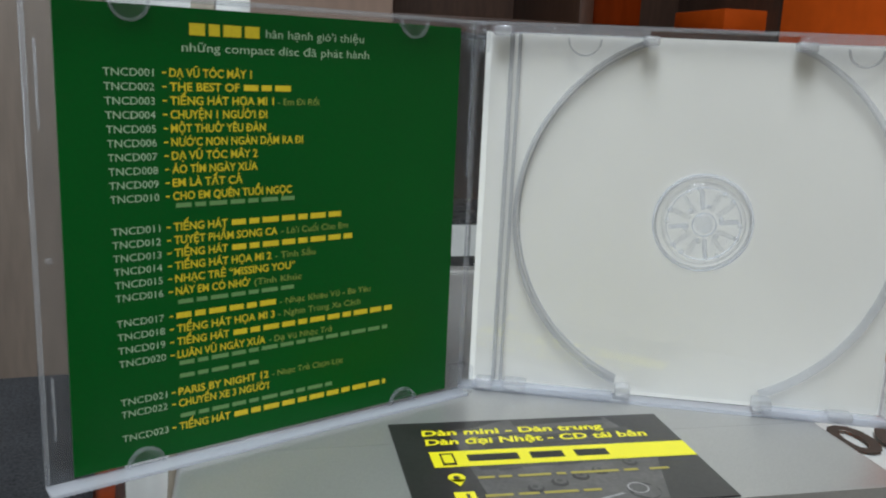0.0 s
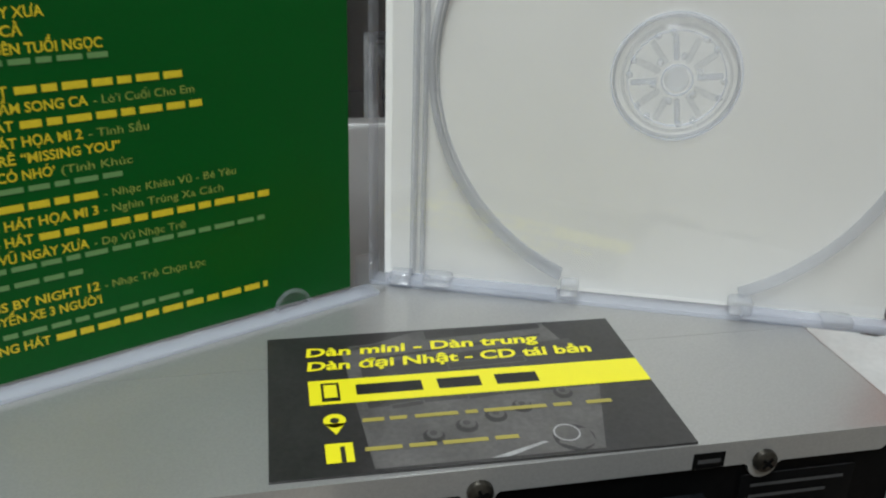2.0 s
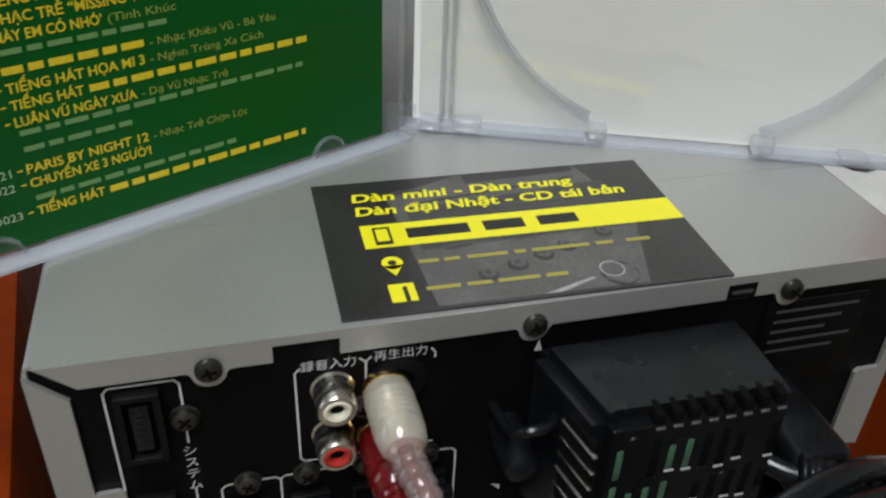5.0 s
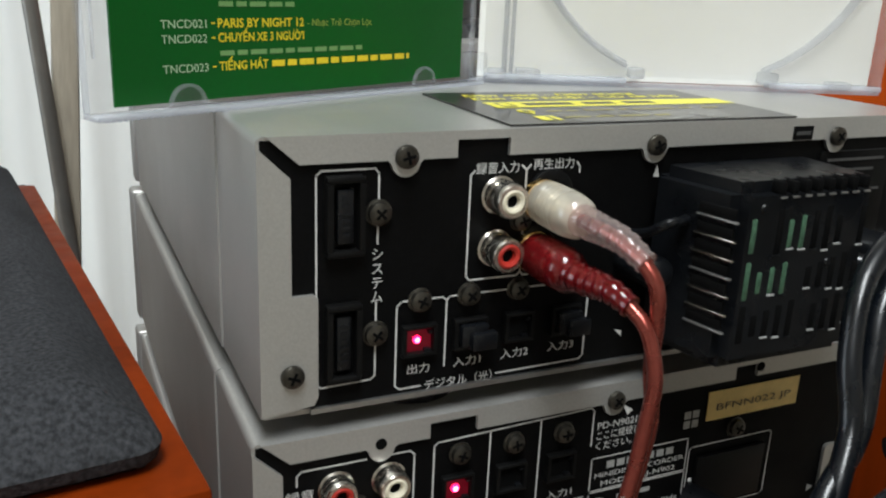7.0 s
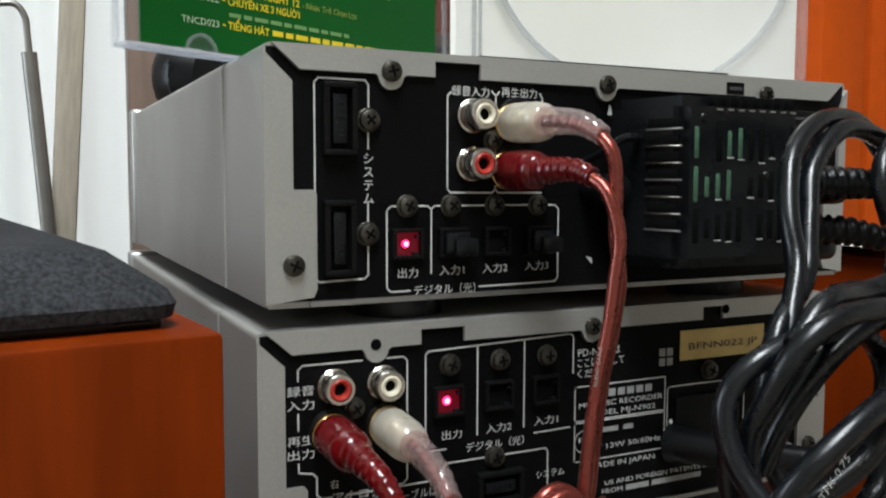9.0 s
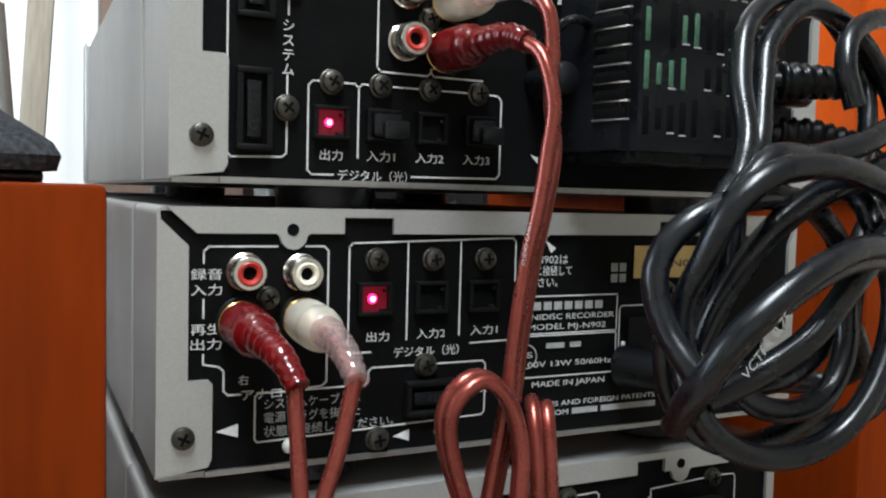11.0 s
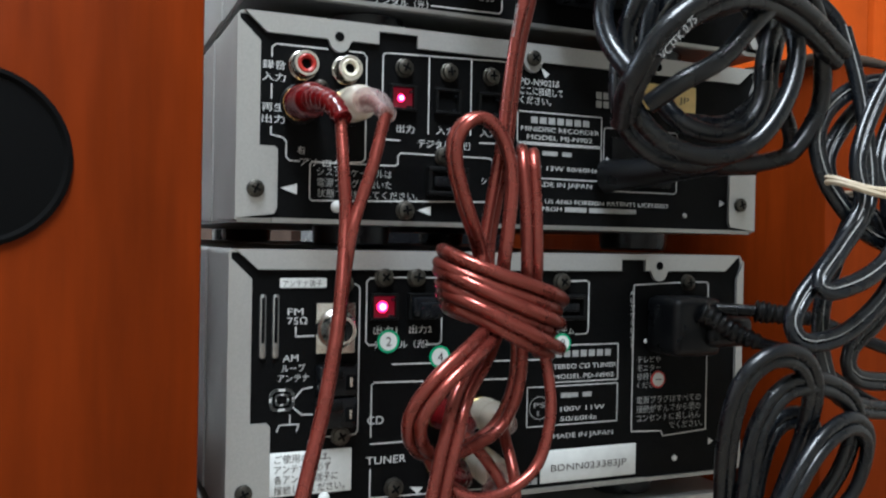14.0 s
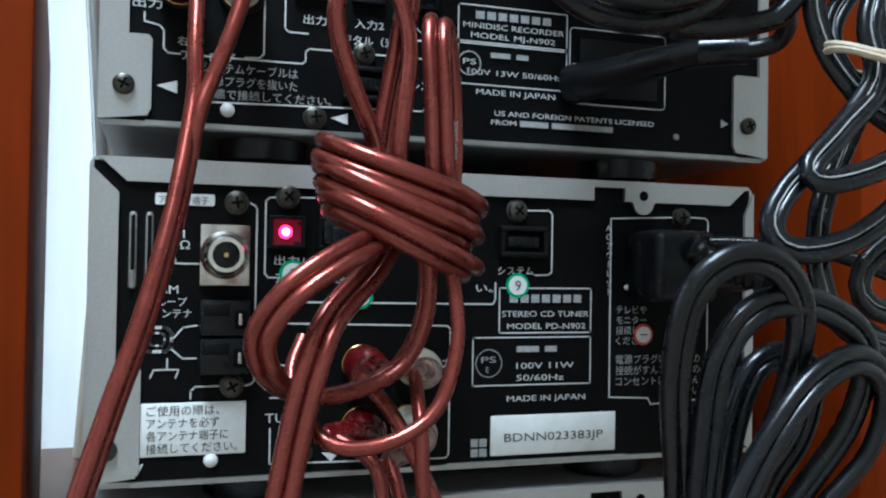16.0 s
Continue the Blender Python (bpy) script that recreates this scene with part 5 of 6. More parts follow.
part("second_loop", tube(LOOP_B, CORE, twin=CORE * 0.98, up=(0, -1, 0)), COPPER, red_cable)
wraps = []
for k in range(0, 60):
    a = radians(265 - k * 17.0)
    n_ = k * 17.0 / 360
    wraps.append((0.0462 + (0.0182 + 0.0010 * math.sin(n_ * 2.1)) * math.cos(a), 0.1485 - 0.0138 * math.sin(a), 0.9285 - 0.0062 * math.cos(a) - 0.0064 * n_ + 0.0008 * math.sin(a * 2 + n_)))
part("knot_wrap", tube(wraps, CORE * 1.08, twin=CORE * 1.04, up=(0, 1, 0), step=0.002), COPPER, red_cable)
part("left_band", tube(BAND, CORE, twin=CORE * 0.95, up=(0, -1, 0.3)), COPPER, red_cable)
part("hanging_loop", tube(BIG_LOOP, CORE * 0.92), COPPER, red_cable)
part("hanging_twin", tube(HANG_LOW, CORE, twin=CORE * 0.95, up=(0, -1, 0.4)), COPPER, red_cable)
rca_plug(red_cable, (0.0633, 0.1955, 0.8774), (0.0540, 0.1600, 0.8790), CLEAR_PLUG, GOLD, "cream translucent plug", BOOT_PINK)
rca_plug(red_cable, (0.0480, 0.1955, 0.8778), (0.0410, 0.1620, 0.8790), RED_PLUG, GOLD, "dark red translucent plug", RED_PLUG)
part("tail_core", tube([(0.0545, 0.1610, 0.8790)] + LOW_A[1:], CORE), COPPER, red_cable)
part("tail_core", tube([(0.0412, 0.1630, 0.8785)] + LOW_B[1:], CORE), COPPER, red_cable)

low_cable = thing("audio_cable", (0.04, 0.16, 0.80), "copper-red audio cable with plugs in the tuner jacks", "cable", "copper-red audio cables")
rca_plug(low_cable, (0.0626, 0.1955, 0.8602), (0.0480, 0.1600, 0.8570), CLEAR_PLUG, GOLD, "cream translucent plug", BOOT_PINK)
rca_plug(low_cable, (0.0483, 0.1955, 0.8601), (0.0330, 0.1640, 0.8640), RED_PLUG, GOLD, "dark red translucent plug", RED_PLUG)
part("tail_core", tube([(0.0335, 0.1650, 0.8640)] + LOW_C[1:], CORE), COPPER, low_cable)
part("tail_core", tube([(0.0482, 0.1610, 0.8572), (0.0500, 0.1560, 0.8480), (0.0505, 0.1550, 0.8350), (0.0510, 0.1550, 0.8150)], CORE), COPPER, low_cable)

left_cable = thing("audio_cable", (-0.01, 0.14, 0.80), "copper-red twin audio cable hanging down from two plugs", "cable", "copper-red audio cables")
rca_plug(left_cable, (-0.0045, 0.1955, 0.9822), (-0.0002, 0.1590, 0.9730), RED_PLUG, GOLD, "dark red translucent plug", RED_PLUG)
rca_plug(left_cable, (0.0118, 0.1955, 0.9826), (0.0115, 0.1540, 0.9745), CLEAR_PLUG, GOLD, "cream translucent plug", BOOT_PINK)
part("red_core", tube([(-0.0004, 0.1610, 0.9738)] + RED2[1:3] + [(x - 0.0006, y - 0.0015, z) for x, y, z in LEFT[1:]], CORE), COPPER, left_cable)
part("white_core", tube([(0.0115, 0.1555, 0.9750)] + WHITE2[1:4] + [(x + 0.0008, y + 0.0015, z) for x, y, z in LEFT[1:]], CORE), COPPER, left_cable)


def cable_print(parent, text, at, heading, size=0.0016, roll=0.0):
    """White marking along a cable's side that faces the panels' front."""
    me = words(text, size)
    me.materials.append(GREYPRINT)
    part("marking", me, None, parent, m=Matrix.Translation(at) @ pose(0, 0, 0, 90, 0, 0) @ pose(0, 0, 0, roll, 0, heading))


cable_print(red_cable, "AUDIO CABLE", (HANG[5][0] - 0.0022, HANG[5][1] - 0.0031, HANG[5][2]), 82)
cable_print(red_cable, "HIGH GRADE", (LOOP_B[7][0] + 0.0004, LOOP_B[7][1] - 0.0052, LOOP_B[7][2] + 0.002), 90)


# ---------------------------------------------------------------- power cords
def cord(name_label, at, parts_, r, twin=0.0, up=(0, -1, 0.2), stripe=False):
    c = thing("power_cable", at, name_label, "cable", "black power cables")
    for nm, pts in parts_:
        p = part(nm, tube(pts, r, 14, twin=twin, up=up), RUBBER, c)
        if stripe:
            part("stripe", tube([(x - r * 0.25, y - r * 0.82, z + r * 0.5) for x, y, z in pts], 0.00022, 5, up=up), GREYPRINT, p, "thin white stripe")
    return c


coil = cord("thick black power cord coiled in a loose ring", (0.11, 0.11, 0.96),
            (("outer_turn", COIL_OUT), ("ring_turn", COIL_RING), ("inner_turn", COIL_IN), ("low_turn", COIL_LOW), ("rear_turn", COIL_DARK), ("low_turn", COIL_LOWIN), ("cross_turn", COIL_BLUE), ("lead", CORD_OUT_A), ("lead", CORD_OUT_B),
             ("arch", ARCH_A), ("arch", ARCH_B), ("arch", ARCH_C)), 0.0027)
part("flat_turn", tube(COIL_BAND, 0.0026, 14, twin=0.0018, up=(0, -1, 0)), RUBBER, coil)
me = words("VCTFK 0.75", 0.0030)
me.materials.append(GREYPRINT)
part("marking", me, None, coil, m=pose(COIL_BAND[2][0] + 0.0004, COIL_BAND[4][1] - 0.0030, COIL_BAND[2][2] + 0.0012, 90, 0, 0) @ pose(0, 0, 0, 0, 0, 47))
bundle = cord("thin black striped cord folded and tied with a rubber band", (0.15, 0.11, 0.88),
              (("fold", BUN_A), ("fold", BUN_B), ("fold", BUN_C), ("fold", BUN_D), ("fold", BUN_E)), 0.00165, 0.0013, stripe=True)
cord("flat black cord hanging in folded loops", (0.10, 0.10, 0.80),
     (("fold", LOW_L1), ("fold", LOW_L2), ("fold", LOW_L3), ("fold", LOW_L4)), 0.0019, 0.0016)


def boot_of(pts, i0, i1, r0, r1, ribs):
    return tube(pts[i0:i1], r0, 14, step=0.0006, radii=lambda s: (1 + (r1 / r0 - 1) * s) * (1 + 0.12 * (1 if math.sin(s * ribs) > 0 else -0.5)))


plug3 = cord("black mains plug in an audio unit, with two cords", (0.15, RY, 0.90), (("lead", AC3_A), ("lead", AC3_B)), 0.0023)
part("plug_body", box(0.1340, 0.1560, 0.1770, RY - 0.0006, 0.8965, 0.9185, 0.0030, 3), PLASTIC, plug3)
part("plug_nose", box(0.1475, 0.1680, 0.1730, 0.1925, 0.9000, 0.9120, 0.0035, 3), PLASTIC, plug3)
part("boot", boot_of(AC3_A, 0, 3, 0.0043, 0.0028, 55), PLASTIC, plug3, smooth=60)
part("boot", boot_of(AC3_B, 1, 3, 0.0040, 0.0026, 60), PLASTIC, plug3, smooth=60)
plug2 = cord("black mains plug in the outlet of the middle audio unit", (0.13, RY, 0.96), (("lead", AC2),), 0.0025)
part("plug_body", tube([(0.1140, 0.1955, 0.9640), (0.1190, 0.1840, 0.9645), (0.1270, 0.1680, 0.9658), (0.1345, 0.1550, 0.9670)], 0.0062, 18, step=0.001, radii=lambda q: 1.0 - 0.40 * q), PLASTIC, plug2)
part("collar", tube([(0.1338, 0.1560, 0.9669), (0.1390, 0.1518, 0.9668), (0.1440, 0.1485, 0.9667)], 0.0044, 16, step=0.001, radii=lambda q: 1.0 - 0.12 * q), RUBBER, plug2)
plug1 = cord("black mains plugs with ribbed boots beside the adapter", (0.15, RY, 1.03), (("lead", PLUG1A), ("lead", PLUG1B)), 0.0026)
part("plug_body", box(0.1420, 0.1580, 0.1640, RY - 0.0008, 1.0440, 1.0560, 0.0030, 3), PLASTIC, plug1)
part("plug_body", box(0.1440, 0.1590, 0.1680, RY - 0.0008, 1.0260, 1.0370, 0.0030, 3), PLASTIC, plug1)
part("boot", boot_of(PLUG1A, 1, 4, 0.0050, 0.0040, 45), PLASTIC, plug1, smooth=60)
part("boot", boot_of(PLUG1B, 1, 4, 0.0046, 0.0036, 45), PLASTIC, plug1, smooth=60)
bx, by, bz = BUN_A[3]
ring_pts = [(bx + 0.0035 + 0.0125 * math.cos(a), by + 0.004 - 0.0085 * math.sin(a), bz + 0.0045 + 0.0015 * math.cos(2 * a) - 0.001 * math.cos(a)) for a in (k * math.pi / 6 for k in range(12))]
single("rubber_band", join(tube(ring_pts, 0.0010, 8, closed=True), tube([(x * 1.0, y, z + 0.0014 + 0.0006 * math.sin(i)) for i, (x, y, z) in enumerate(ring_pts)], 0.0009, 8, closed=True)),
       TAN_RUBBER, "tan rubber band round a folded black cord", "rubber band")


# ---------------------------------------------------------------- disc case details
# clear tray: rails, disc well ring, hub with spokes, corner tabs
def flat_ring(r0, r1, z0, z1, a0, a1, cx, cy, n=48):
    bm = bmesh.new()
    full = abs(a1 - a0) >= 359.9
    cols = []
    for i in range(n + (0 if full else 1)):
        a = radians(a0 + (a1 - a0) * i / n)
        c, s = math.cos(a), math.sin(a)
        cols.append([bm.verts.new((cx + r * c, cy + r * s, z)) for r, z in ((r0, z0), (r1, z0), (r1, z1), (r0, z1))])
    pairs = list(zip(cols, cols[1:])) + ([(cols[-1], cols[0])] if full else [])
    for a, b in pairs:
        for k in range(4):
            bm.faces.new((a[k], b[k], b[(k + 1) % 4], a[(k + 1) % 4]))
    if not full:
        bm.faces.new(cols[0][::-1])
        bm.faces.new(cols[-1])
    bmesh.ops.recalc_face_normals(bm, faces=bm.faces[:])
    return bm


HX, HY = 0.0725, 0.0635
part("tray_floor", plate(0.0, 0.1355, 0.0032, 0.1218, -0.0052, -0.0047), FLOOR_CLEAR, case, m=TRAY)
part("shell_wall", join(plate(-0.005, 0.137, 0.0, 0.0012, -0.0063, 0.0), plate(0.0, 0.048, 0.0012, 0.0030, -0.0040, 0.0012, 0.0004),
                        plate(0.0975, 0.137, 0.0012, 0.0030, -0.0040, 0.0012, 0.0004)), RAIL, case, m=TRAY)
part("shell_wall", join(plate(-0.005, 0.137, 0.1238, 0.125, -0.0063, 0.0), plate(0.0, 0.050, 0.1215, 0.1236, -0.0040, 0.0012, 0.0004),
                        plate(0.0955, 0.137, 0.1215, 0.1236, -0.0040, 0.0012, 0.0004)), CLEAR_RIB, case, m=TRAY)
part("shell_wall", plate(0.1362, 0.1372, 0.0012, 0.1238, -0.0063, 0.0), CLEAR_RIB, case, m=TRAY)
part("spine_wall", plate(-0.0052, -0.0040, 0.0012, 0.1238, -0.0063, 0.0005), CLEAR_RIB, case, m=TRAY)
part("hinge_rail", join(plate(0.0062, 0.0074, 0.003, 0.122, -0.0056, -0.0010, 0.0004), plate(0.0088, 0.0098, 0.003, 0.122, -0.0056, -0.0025, 0.0003)), CLEAR_RIB, case, m=TRAY)
part("well_rim", flat_ring(0.0610, 0.0622, -0.0054, -0.0012, 112, 247, HX, HY, 60), CLEAR_RIB, case, "clear raised rim of the disc well", m=TRAY)
part("well_rim", flat_ring(0.0610, 0.0622, -0.0054, -0.0012, -67, 68, HX, HY, 60), CLEAR_RIB, case, m=TRAY)
part("well_step", flat_ring(0.0600, 0.0606, -0.0056, -0.0044, 112, 247, HX, HY, 60), CLEAR_RIB, case, m=TRAY)
part("hub_wall", flat_ring(0.0150, 0.0156, -0.0056, -0.0046, 0, 360, HX, HY, 64), CLEAR_RIB, case, m=TRAY)
hub = part("hub", lathe([(0.0136, -0.0056), (0.0134, -0.0030), (0.0127, -0.0024), (0.0119, -0.0034), (0.0080, -0.0030), (0.0062, -0.0018), (0.0030, -0.0016),
                         (0.0028, -0.0030), (0.0, -0.0030)], 48, Matrix.Translation((HX, HY, 0))), HUB_CLEAR, case, "clear disc hub with sprung fingers", m=TRAY)
part("hub_bead", flat_ring(0.0128, 0.0135, -0.0030, -0.0022, 0, 360, HX, HY, 64), HUB_CLEAR, hub, m=TRAY)
for k in range(12):
    a = 30 * k + 8
    fm_ = TRAY @ pose(HX, HY, 0, 0, 0, a)
    part("finger", box(0.0048, 0.0112, -0.0007, 0.0007, -0.0032, -0.0016 + 0.0003 * (k % 3), 0.0005), HUB_CLEAR if k % 3 else CLEAR_RIB, hub, m=fm_)
part("hub_bead", flat_ring(0.0118, 0.0120, -0.0034, -0.0026, 0, 360, HX, HY, 64), RAIL, hub, m=TRAY)
part("hub_bead", flat_ring(0.0158, 0.0162, -0.0050, -0.0044, 0, 360, HX, HY, 64), RAIL, hub, m=TRAY)
part("hub_bead", flat_ring(0.0036, 0.0039, -0.0018, -0.0010, 0, 360, HX, HY, 32), RAIL, hub, m=TRAY)
# small glossy domes added to make glints on the hub, not moulded parts
for k in range(18):
    r, a = (0.0116, 0.52 * k + 0.2 * (k % 2)) if k < 12 else (0.0058, 1.05 * k + 0.3)
    part("hub_bump", lathe([(0.0009, -0.0034), (0.0008, -0.0026), (0.0005, -0.0021), (0, -0.0019)], 12, Matrix.Translation((HX + r * math.cos(a), HY + r * math.sin(a), 0))), SPARKLE, hub, m=TRAY)
part("hub_button", lathe([(0.0030, -0.0028), (0.0028, -0.0010), (0.0022, -0.0008), (0.0020, -0.0014), (0, -0.0014)], 24, Matrix.Translation((HX, HY, 0))), CLEAR_RIB, hub, m=TRAY)
for piece in [hub] + list(hub.children):
    piece.visible_shadow = False        # clear moulding: the light goes through to the card behind
for tx, ty, w, h in ((0.0488, 0.0030, 0.005, 0.0036), (0.0940, 0.0025, 0.006, 0.0040), (0.0480, 0.1192, 0.005, 0.0030), (0.0942, 0.1192, 0.006, 0.0030),
                     (0.0105, 0.0020, 0.008, 0.0030), (0.0010, 0.0015, 0.006, 0.0032), (0.1180, 0.0015, 0.008, 0.0026), (0.0010, 0.1205, 0.006, 0.0032)):
    part("corner_catch", box(tx, tx + w, ty, ty + h, -0.0035, 0.0022, 0.0008), SPARKLE, case, m=TRAY)
for tx, ty, s in ((0.030, 0.1205, -1), (0.115, 0.1205, -1)):
    part("half_moon_tab", flat_ring(0.0048, 0.0054, -0.0020, -0.0010, 180, 360, tx, ty, 16), CLEAR_RIB, case, m=TRAY)

# lid: side rails with ribs, half-moon tabs, edge mouldings
part("lid_rail", join(plate(0.0025, 0.137, 0.0, 0.0011, 0.0, 0.0062, 0.0002)), RAIL, case, "finely ribbed clear edge", m=LID)
part("lid_rail", join(plate(0.0025, 0.137, 0.1234, 0.1245, 0.0, 0.0062, 0.0002)), CLEAR_RIB, case, m=LID)
rib_mesh = None
for i in range(86):
    x = 0.0050 + i * 0.0015
    if rib_mesh is None:
        rib_mesh = finish(box(-0.0003, 0.0003, -0.00025, 0.0, 0.0006, 0.0058), "rib", RAIL)
    part("rib", rib_mesh, None, case, m=LID @ pose(x, 0.0, 0))
part("opening_edge", plate(0.0024, 0.0036, 0.001, 0.1235, -0.0002, 0.0012, 0.0004), CLEAR_RIB, case, m=LID)
for y0, y1 in ((0.092, 0.113), (0.013, 0.030)):
    part("edge_mark", plate(0.0052, 0.0058, y0, y1, 0.0, 0.0010, 0.0003), CLEAR_RIB, case, m=LID)
part("edge_dot", lathe([(0.0009, 0.0), (0.0008, 0.0008), (0, 0.0010)], 14, Matrix.Translation((0.0062, 0.060, 0))), CLEAR_RIB, case, m=LID)
for s, top in ((0.110, True), (0.0248, True), (0.109, False), (0.0246, False)):
    x = 0.137 - s
    if top:
        b = flat_ring(0.0044, 0.0052, 0.0014, 0.0022, 180, 360, x, 0.1232, 20)
        d = flat_ring(0.0, 0.0044, 0.0013, 0.0016, 180, 360, x, 0.1232, 20)
    else:
        b = flat_ring(0.0044, 0.0052, 0.0014, 0.0022, 0, 180, x, 0.0013, 20)
        d = flat_ring(0.0, 0.0044, 0.0013, 0.0016, 0, 180, x, 0.0013, 20)
    tab = part("half_moon_tab", b, CLEAR_RIB, case, m=LID)
    part("tab_web", d, CLEAR, tab, m=LID)
part("hinge_arm", plate(0.1330, 0.1395, 0.0, 0.010, -0.001, 0.0055, 0.0006), CLEAR, case, m=LID)
part("hinge_arm", plate(0.1330, 0.1395, 0.115, 0.1245, -0.001, 0.0055, 0.0006), CLEAR, case, m=LID)

# booklet print
BOOK = [o for o in case.children if o.name.startswith("booklet")][0]
BZ = 0.00135
THIN_GREEN = material("thin_green_ink", (0.16, 0.30, 0.10), 0.4)


def booklet_words(text, x, y, size, mat, width, bold=0.0):
    cu_size = size
    me = words(text, cu_size, width, bold)
    me.materials.append(mat)
    part("lettering", me, None, BOOK, m=LID @ pose(x, y, BZ))


def booklet_bar(x0, x1, y, h, mat):
    gaps = []
    x = x0
    k = 0
    while x < x1 - 0.001:
        w = min((0.0042, 0.0030, 0.0050)[k % 3], x1 - x)
        gaps.append((x, x + w, y + h / 2))
        x += w + 0.0010
        k += 1
    part("lettering_bar", bars(gaps, h), mat, BOOK, m=LID @ pose(0, 0, BZ))


T_X = 0.137 - 0.1002
ROWS_H = [105.0 - 3.51 * i for i in range(10)] + [65.2 - 3.50 * i for i in range(6)] + [40.9 - 3.66 * i for i in range(4)] + [19.2, 15.8, 9.0]
# title (None: plain bar), its length in mm, the rest, its length in mm
LIST = [("DẠ VŨ TÓC MÂY 1", 22.5, "", 0), ("THE BEST OF", 19, None, 14), ("TIẾNG HÁT HỌA MI 1", 29, "- Em Đi Rồi", 13), ("CHUYỆN 1 NGƯỜI ĐI", 27, "", 0),
        ("MỘT THUỞ YÊU ĐÀN", 26.5, "", 0), ("NƯỚC NON NGÀN DẶM RA ĐI", 38, "", 0), ("DẠ VŨ TÓC MÂY 2", 24, "", 0), ("ÁO TÍM NGÀY XƯA", 24, "", 0),
        ("EM LÀ TẤT CẢ", 19.5, "", 0), ("CHO EM QUÊN TUỔI NGỌC", 34.5, "", 0), ("TIẾNG HÁT", 15, None, 36), ("TUYỆT PHẨM SONG CA", 30, "- Lời Cuối Cho Em", 22),
        ("TIẾNG HÁT", 15, None, 39), ("TIẾNG HÁT HỌA MI 2", 28, "- Tình Sầu", 13), ("NHẠC TRẺ “MISSING YOU”", 35.5, "", 0), ("NÀY EM CÓ NHỚ", 21.5, "(Tình Khúc", 15),
        (None, 29.5, "- Nhạc Khiêu Vũ - Bé Yêu", 31), ("TIẾNG HÁT HỌA MI 3", 29, "- Nghìn Trùng Xa Cách", 28), ("TIẾNG HÁT", 15, None, 55), ("LUÂN VŨ NGÀY XƯA", 26, "- Dạ Vũ Nhạc Trẻ", 21),
        ("PARIS BY NIGHT 12", 27, "- Nhạc Trẻ Chọn Lọc", 24), ("CHUYẾN XE 3 NGƯỜI", 27, "", 0), ("TIẾNG HÁT", 15, None, 52)]
for i, ((title, tl, rest, rl), h) in enumerate(zip(LIST, ROWS_H)):
    h = h / 1000
    dx = 0.0006 * i / 22
    booklet_words("TNCD%03d" % (i + 1), 0.137 - 0.1166 + dx * 2.5, h, 0.0027, PALE_INK, 0.0124)
    booklet_bar(T_X - 0.0019 + dx, T_X - 0.0008 + dx, h + 0.0008, 0.0004, YELLOW_INK)
    if title:
        booklet_words(title, T_X + dx, h, 0.0030, YELLOW_INK, tl / 1000, 0.02)
    else:
        booklet_bar(T_X + dx, T_X + dx + tl / 1000, h + 0.0002, 0.0016, YELLOW_INK)
    x = T_X + dx + tl / 1000 + 0.0012
    if rest:
        booklet_words(rest, x, h, 0.0026, SOFT_INK, rl / 1000)
    elif rest is None:
        booklet_bar(x, x + rl / 1000, h + 0.0002, 0.0016, YELLOW_INK)
for h, w in ((0.0711, 35), (0.0449, 36), (0.0276, 68), (0.0239, 25), (0.0123, 48)):
    booklet_bar(T_X + 0.0010, T_X + 0.0010 + w / 1000, h + 0.0002, 0.0012, THIN_GREEN)
booklet_bar(0.137 - 0.0948, 0.137 - 0.0750, 0.1155, 0.0030, YELLOW_INK)
booklet_words("hân hạnh giới thiệu", 0.137 - 0.0735, 0.1158, 0.0032, PALE_INK, 0.0310)
booklet_words("những compact disc đã phát hành", 0.137 - 0.0968, 0.1114, 0.0032, PALE_INK, 0.0562)

# ---------------------------------------------------------------- business card print


def card_part(name, bm, mat, lift, label=""):
    bmesh.ops.translate(bm, verts=bm.verts[:], vec=(0, 0, 0.0005 + lift))
    return part(name, bm, mat, card, label, m=CM)


def flat(points):
    bm = bmesh.new()
    bm.faces.new([bm.verts.new((x / 1000, y / 1000, 0)) for x, y in points])
    return bm


def disc(cx, cy, r, n=24):
    return flat([(cx + r * math.cos(2 * math.pi * k / n), cy + r * math.sin(2 * math.pi * k / n)) for k in range(n)])


card_part("picture_area", flat([(21, 1), (18, 46), (38, 54.6), (72, 54.6), (79, 30), (70, 1)]), CARD_GREY, 0.00003, "grey photo of an amplifier, printed")
card_part("picture_area", flat([(22, 22), (22, 40), (77, 46), (78, 30), (76, 24)]), CARD_DARKGREY, 0.00005)
card_part("picture_area", flat([(40, 50), (40, 54.4), (71, 54.4), (71, 52)]), CARD, 0.00006)
card_part("picture_area", flat([(24, 41.6), (70, 48.4), (70, 49.2), (24, 42.6)]), CARD, 0.00006)
for (bx_, by_, bw, bh) in ((20, 46.6, 9, 2.2), (43, 35.4, 20, 3.0), (27, 20.5, 8, 2.2), (45, 22, 9, 2.4)):
    card_part("picture_key", flat([(bx_, by_), (bx_ + bw, by_ + 1.0), (bx_ + bw, by_ + bh + 1.0), (bx_, by_ + bh)]), CARD_GREY, 0.00008)
    card_part("picture_key", flat([(bx_ + .4, by_ + .4), (bx_ + bw - .4, by_ + 1.3), (bx_ + bw - .4, by_ + bh + .6), (bx_ + .4, by_ + bh - .4)]), CARD_DARKGREY, 0.00010)
